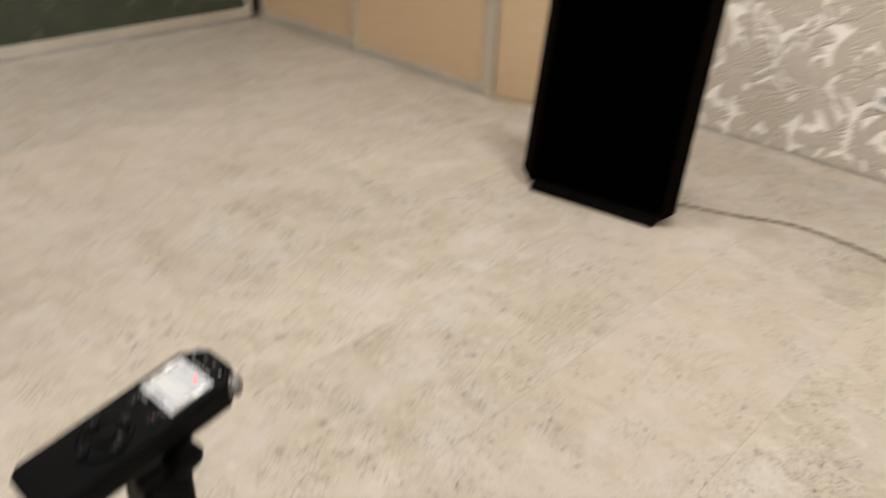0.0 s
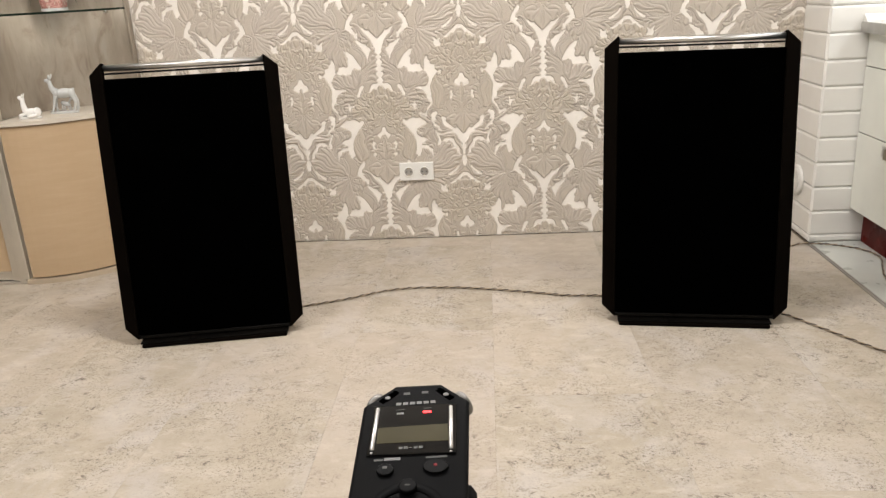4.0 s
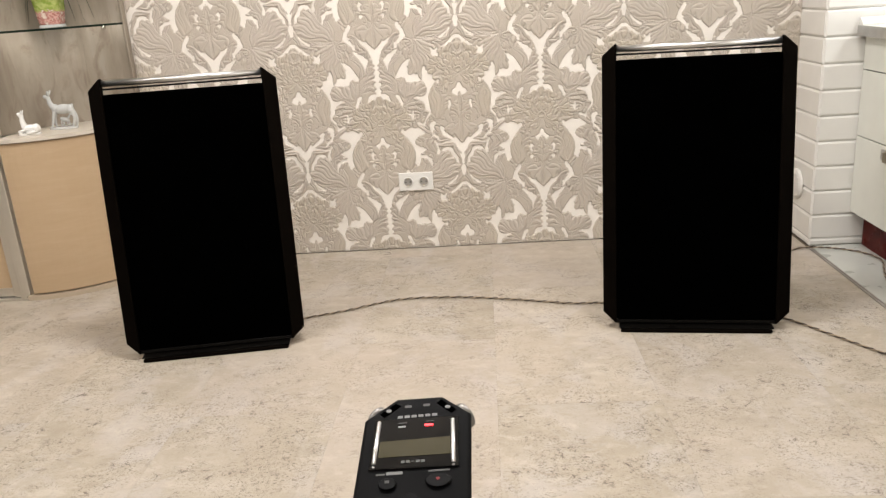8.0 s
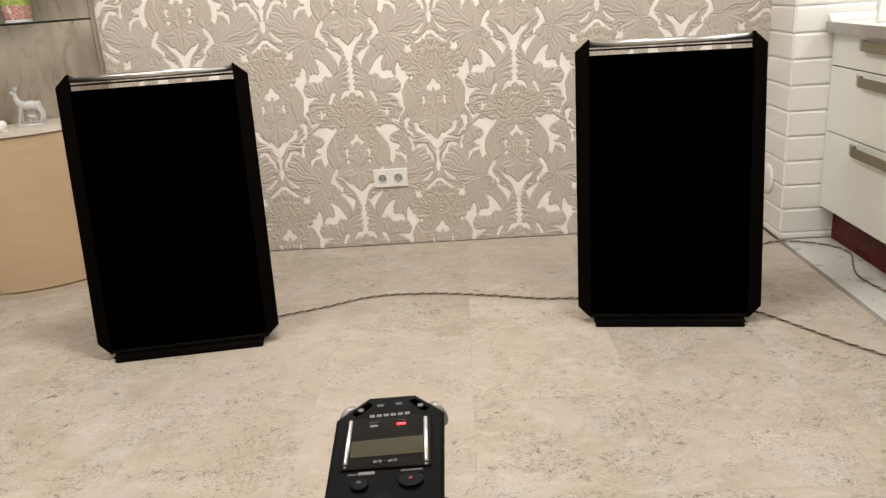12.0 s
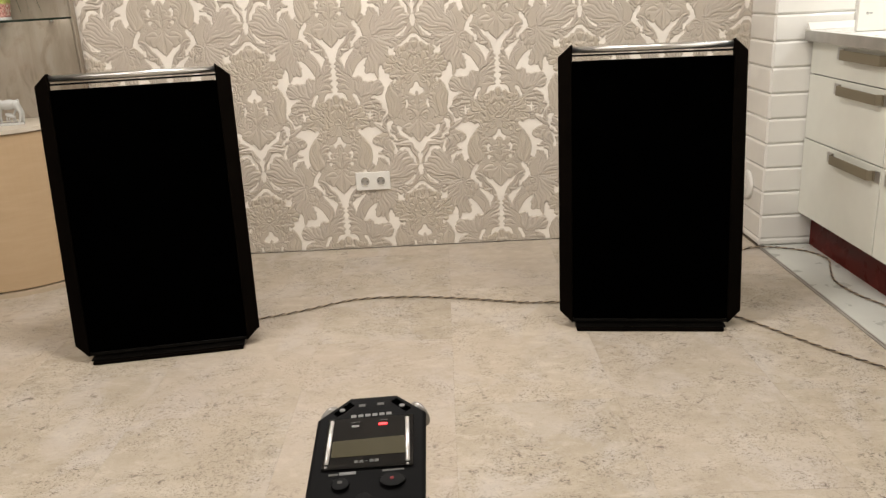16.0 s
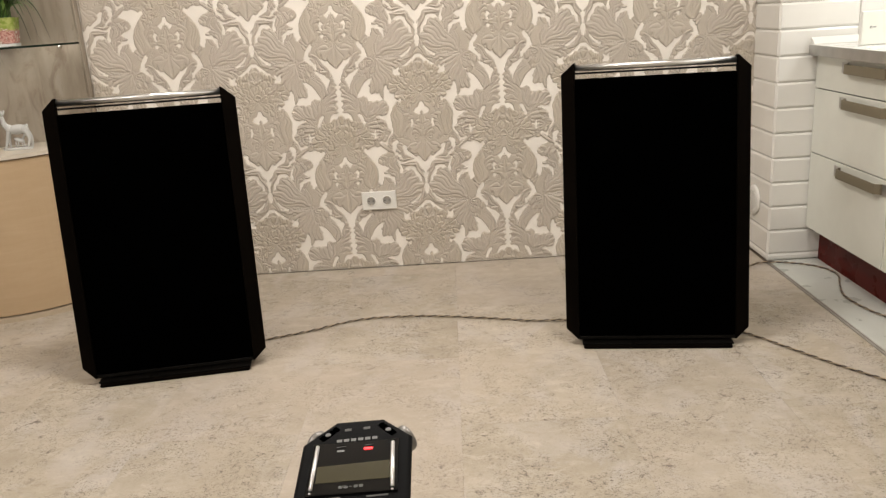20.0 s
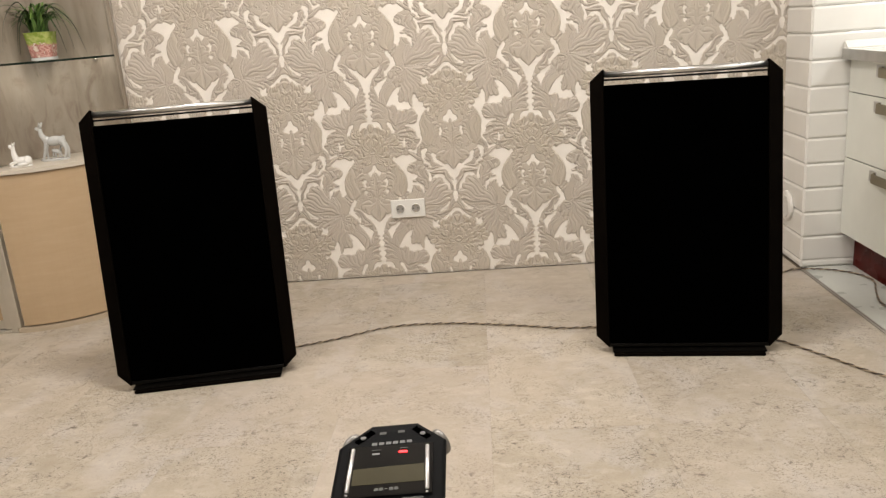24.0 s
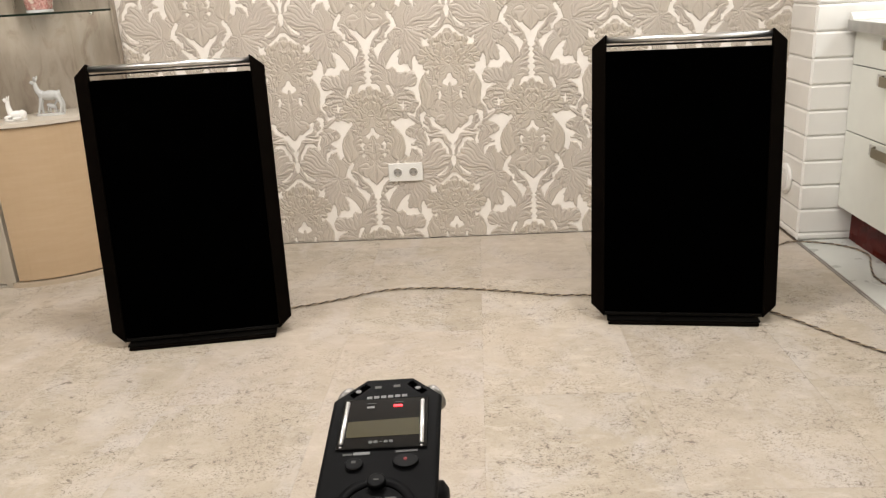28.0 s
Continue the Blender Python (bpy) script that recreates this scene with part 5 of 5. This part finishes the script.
part("lcd", prism([(-0.0200, -0.0453), (0.0180, -0.0443), (0.0173, -0.0319), (-0.0204, -0.0339)], 0.0012, 0.0014), LCD, window, "olive grey unlit display")
# reflections on the window's glossy side edges, built as bright strips
for x0, v0, x1, v1 in ((-0.0219, 0.0190, -0.0220, 0.0498), (0.0184, 0.0188, 0.0194, 0.0500)):
    part("highlight_strip", tube([(x0, -v0, 0.0012), (x1, -v1, 0.0012)], 0.0011, 12), EDGE_GLEAM, window, "bright strip imitating the reflection on the window edge", True)
    part("strip_foot", rec_box(x1 - 0.0008, x1 + 0.0008, v1 + 0.0013, v1 + 0.0026, 0.0010, 0.0016, 0.0003, 1), MIC_METAL, window)
part("record_lamp", rec_box(0.0031, 0.0079, 0.0218, 0.0234, 0.0012, 0.0018, 0.0004, 1), RED_LED, window, "glowing red record lamp")
part("peak_lamp", rec_bar(-0.0112, -0.0072, 0.0232, 0.0014, 0.0012), REC_INK, window)
part("lamp_caption", rec_bar(0.0036, 0.0080, 0.0196, 0.0004, 0.0012), REC_DIM, window)
part("lamp_caption", rec_bar(-0.0116, -0.0066, 0.0203, 0.0004, 0.0012), REC_DIM, window)
for k in range(5):
    if k == 2:
        part("model_bar", rec_bar(-0.0025, -0.0009, 0.0486, 0.0004, 0.0012), REC_DIM, window)
    else:
        part("model_bar", rec_bar(-0.0079 + 0.0026 * k, -0.0058 + 0.0026 * k, 0.0488 - 0.00009 * k, 0.0018, 0.0012), REC_DIM, window)
for k in range(6):
    cx = -0.0109 + 0.00382 * k
    part("brand_bar", rec_bar(cx - 0.0014, cx + 0.0014, 0.0143 - 0.0002 * k, 0.0019, 0.0), REC_INK, rec)
for cx, cv in ((-0.0070, 0.0060), (0.0033, 0.0053)):
    part("print_mark", rec_bar(cx - 0.0018, cx + 0.0018, cv, 0.0018, 0.0), REC_DIM, rec)


def button(x, v, rx, ry, high, mat=REC_GLOSS):
    ring = [(x + rx * math.cos(2 * math.pi * k / 28), -v + ry * math.sin(2 * math.pi * k / 28)) for k in range(28)]
    return prism(ring, 0.0, high, min(0.0009, high * 0.45), 3)


stop_button = part("button", button(-0.0137, 0.0630, 0.0046, 0.0040, 0.0014), BUTTON, rec)
part("button_mark", rec_box(-0.0150, -0.0128, 0.0612, 0.0629, 0.0014, 0.0016), REC_DIM, stop_button)
rec_button = part("button", button(0.0120, 0.0616, 0.0066, 0.0043, 0.0014), BUTTON, rec)
part("button_mark", button(0.0118, 0.0608, 0.0012, 0.0012, 0.0017), RED_INK, rec_button, "red record dot")
part("caption_bar", rec_bar(-0.0203, -0.0156, 0.0558, 0.0012, 0.0), REC_DIM, rec)
part("caption_bar", rec_bar(-0.0150, -0.0066, 0.0552, 0.0019, 0.0), REC_INK, rec)
part("caption_bar", rec_bar(0.0065, 0.0175, 0.0544, 0.0012, 0.0), REC_DIM, rec)
part("caption_bar", rec_bar(0.0035, 0.0090, 0.0842, 0.0013, 0.0), REC_DIM, rec)
ring_bm = turned(lathe([(0.0150, 0.0), (0.0200, 0.0), (0.0197, 0.0014), (0.0160, 0.0006)], 48, None, True), Matrix.Translation((-0.0008, -0.0915, 0)))
dial = part("control_ring", ring_bm, REC_BODY, rec, "round four-way control ring", True)
part("control_hub", button(-0.0008, 0.0915, 0.0075, 0.0075, 0.0022), REC_BODY, dial)
for bx, bv in ((-0.0012, 0.0750), (-0.0008, 0.1080), (-0.0174, 0.0915), (0.0158, 0.0915)):
    key = part("control_key", button(bx, bv, 0.0046, 0.0046, 0.0030), BUTTON, dial)
    part("key_mark", rec_box(bx - 0.0013, bx + 0.0013, bv - 0.0004, bv + 0.0004, 0.0030, 0.0032), REC_DIM, key)
# black block stands in for the opening's shade, pale dot for its glint
for side, sx, sv in ((-1, -0.0168, 0.0084), (1, 0.0146, 0.0070)):
    slant = Matrix.Translation((sx, -sv, 0)) @ Matrix.Rotation(radians(-45 * side), 4, "Z")
    slot = part("mic_slot", turned(box(-0.0062, 0.0062, -0.0020, 0.0020, -0.0005, 0.0004, 0.0004, 1), slant), GRILLE, rec)
    glint = turned(prism([(0.0016 * math.cos(a), 0.0013 * math.sin(a)) for a in [2 * math.pi * k / 14 for k in range(14)]], 0.0003, 0.0009, 0.0002), Matrix.Translation((sx + 0.0007 * side, -sv - 0.0012, 0)))
    part("mic_glint", glint, REC_INK, slot, "pale dot painted for the glint inside the slot")
    mic_m = Matrix.Translation((0.0200 * side - 0.0010, -0.0075, -0.0115)) @ Matrix.Diagonal((0.90, 0.90, 0.90, 1)) @ Matrix.Rotation(radians(40 * side), 4, "Z") @ Matrix.Rotation(radians(88 * side), 4, "Y")
    capsule = lathe([(0.0078, -0.006), (0.0078, 0.0030), (0.0070, 0.0034), (0.0070, 0.0046), (0.0080, 0.0050), (0.0084, 0.0058), (0.0084, 0.0082), (0.0078, 0.0092), (0.0060, 0.0094)], 32)
    mic = part("microphone", turned(capsule, mic_m), MIC_METAL, rec, "metal microphone capsule", True)
    part("mesh", turned(lathe([(0.0058, 0.0080), (0.0058, 0.0096), (0.0030, 0.0102)], 24), mic_m), MIC_METAL, mic, "metal mesh", True)

tripod_at = REC_M @ Vector((0.004, -0.070, -0.0266))
tripod = thing("tripod", pose(tripod_at.x, tripod_at.y, 0), "black tripod standing under the audio recorder", "tripod")
TOP = tripod_at.z
head = turned(box(-0.020, 0.020, -0.024, 0.024, -0.012, 0.0, 0.003), pose(0, 0, TOP - 0.002, 13, 1, 0))
part("head_plate", head, REC_BODY, tripod)
part("head", box(-0.020, 0.020, -0.018, 0.020, TOP - 0.075, TOP - 0.014, 0.006, 3), REC_BODY, tripod)
part("tilt_knob", turned(lathe([(0.006, 0.0), (0.011, 0.004), (0.013, 0.010), (0.013, 0.014), (0.009, 0.017)], 20), pose(0.010, 0.014, TOP - 0.007, 0, 90, 0)), REC_BODY, tripod, "", True)
part("knob_shaft", tube([(0.012, 0.012, TOP - 0.018), (0.018, 0.014, TOP - 0.010)], 0.004, 10), REC_BODY, tripod)
part("column", tube([(0, 0, 0.36), (0, 0, TOP - 0.07)], 0.011, 16), REC_GLOSS, tripod, "", True)
part("hub", lathe([(0.018, TOP - 0.23), (0.026, TOP - 0.22), (0.026, TOP - 0.18), (0.016, TOP - 0.17)], 20), REC_BODY, tripod, "", True)
for k in range(3):
    a = radians(95 + 120 * k)
    ux, uy = math.cos(a), math.sin(a)
    leg = part("leg", tube([(0.022 * ux, 0.022 * uy, TOP - 0.20), (0.24 * ux, 0.24 * uy, 0.016)], 0.0085, 12), REC_GLOSS, tripod, "", True)
    part("rubber_foot", tube([(0.232 * ux, 0.232 * uy, 0.036), (0.2445 * ux, 0.2445 * uy, 0.002)], 0.0115, 12), DARK_HOLE, leg, "", True)

# ---- floor tiles ----
TILE_W, TILE_L = 0.443, 0.886


def floor_piece(w, l):
    return mesh_of("floor_tile", box(0, w, 0, l, -0.004, 0.0, 0.0003, 1), FLOOR)


pieces = {}
for col in range(-9, 4):
    x0 = 0.400 + TILE_W * col
    x1 = min(x0 + TILE_W, SILL_X + 0.003)
    x0 = max(x0, WEST_X - 0.58)
    if x1 - x0 < 0.02:
        continue
    y = 2.335 - (0.0 if col % 2 == 0 else 0.443) - 6 * TILE_L
    while y < WALL_Y + 0.01:
        y0, y1 = max(y, SOUTH_Y), min(y + TILE_L, WALL_Y - 0.007)
        if y1 - y0 > 0.02:
            key = (round(x1 - x0, 3), round(y1 - y0, 3))
            if key not in pieces:
                pieces[key] = floor_piece(key[0] - 0.0003, key[1] - 0.0003)
            ob = new("floor_tile", pieces[key])
            ob.parent = floor
            ob.location = (x0, y0, 0)
        y += TILE_L
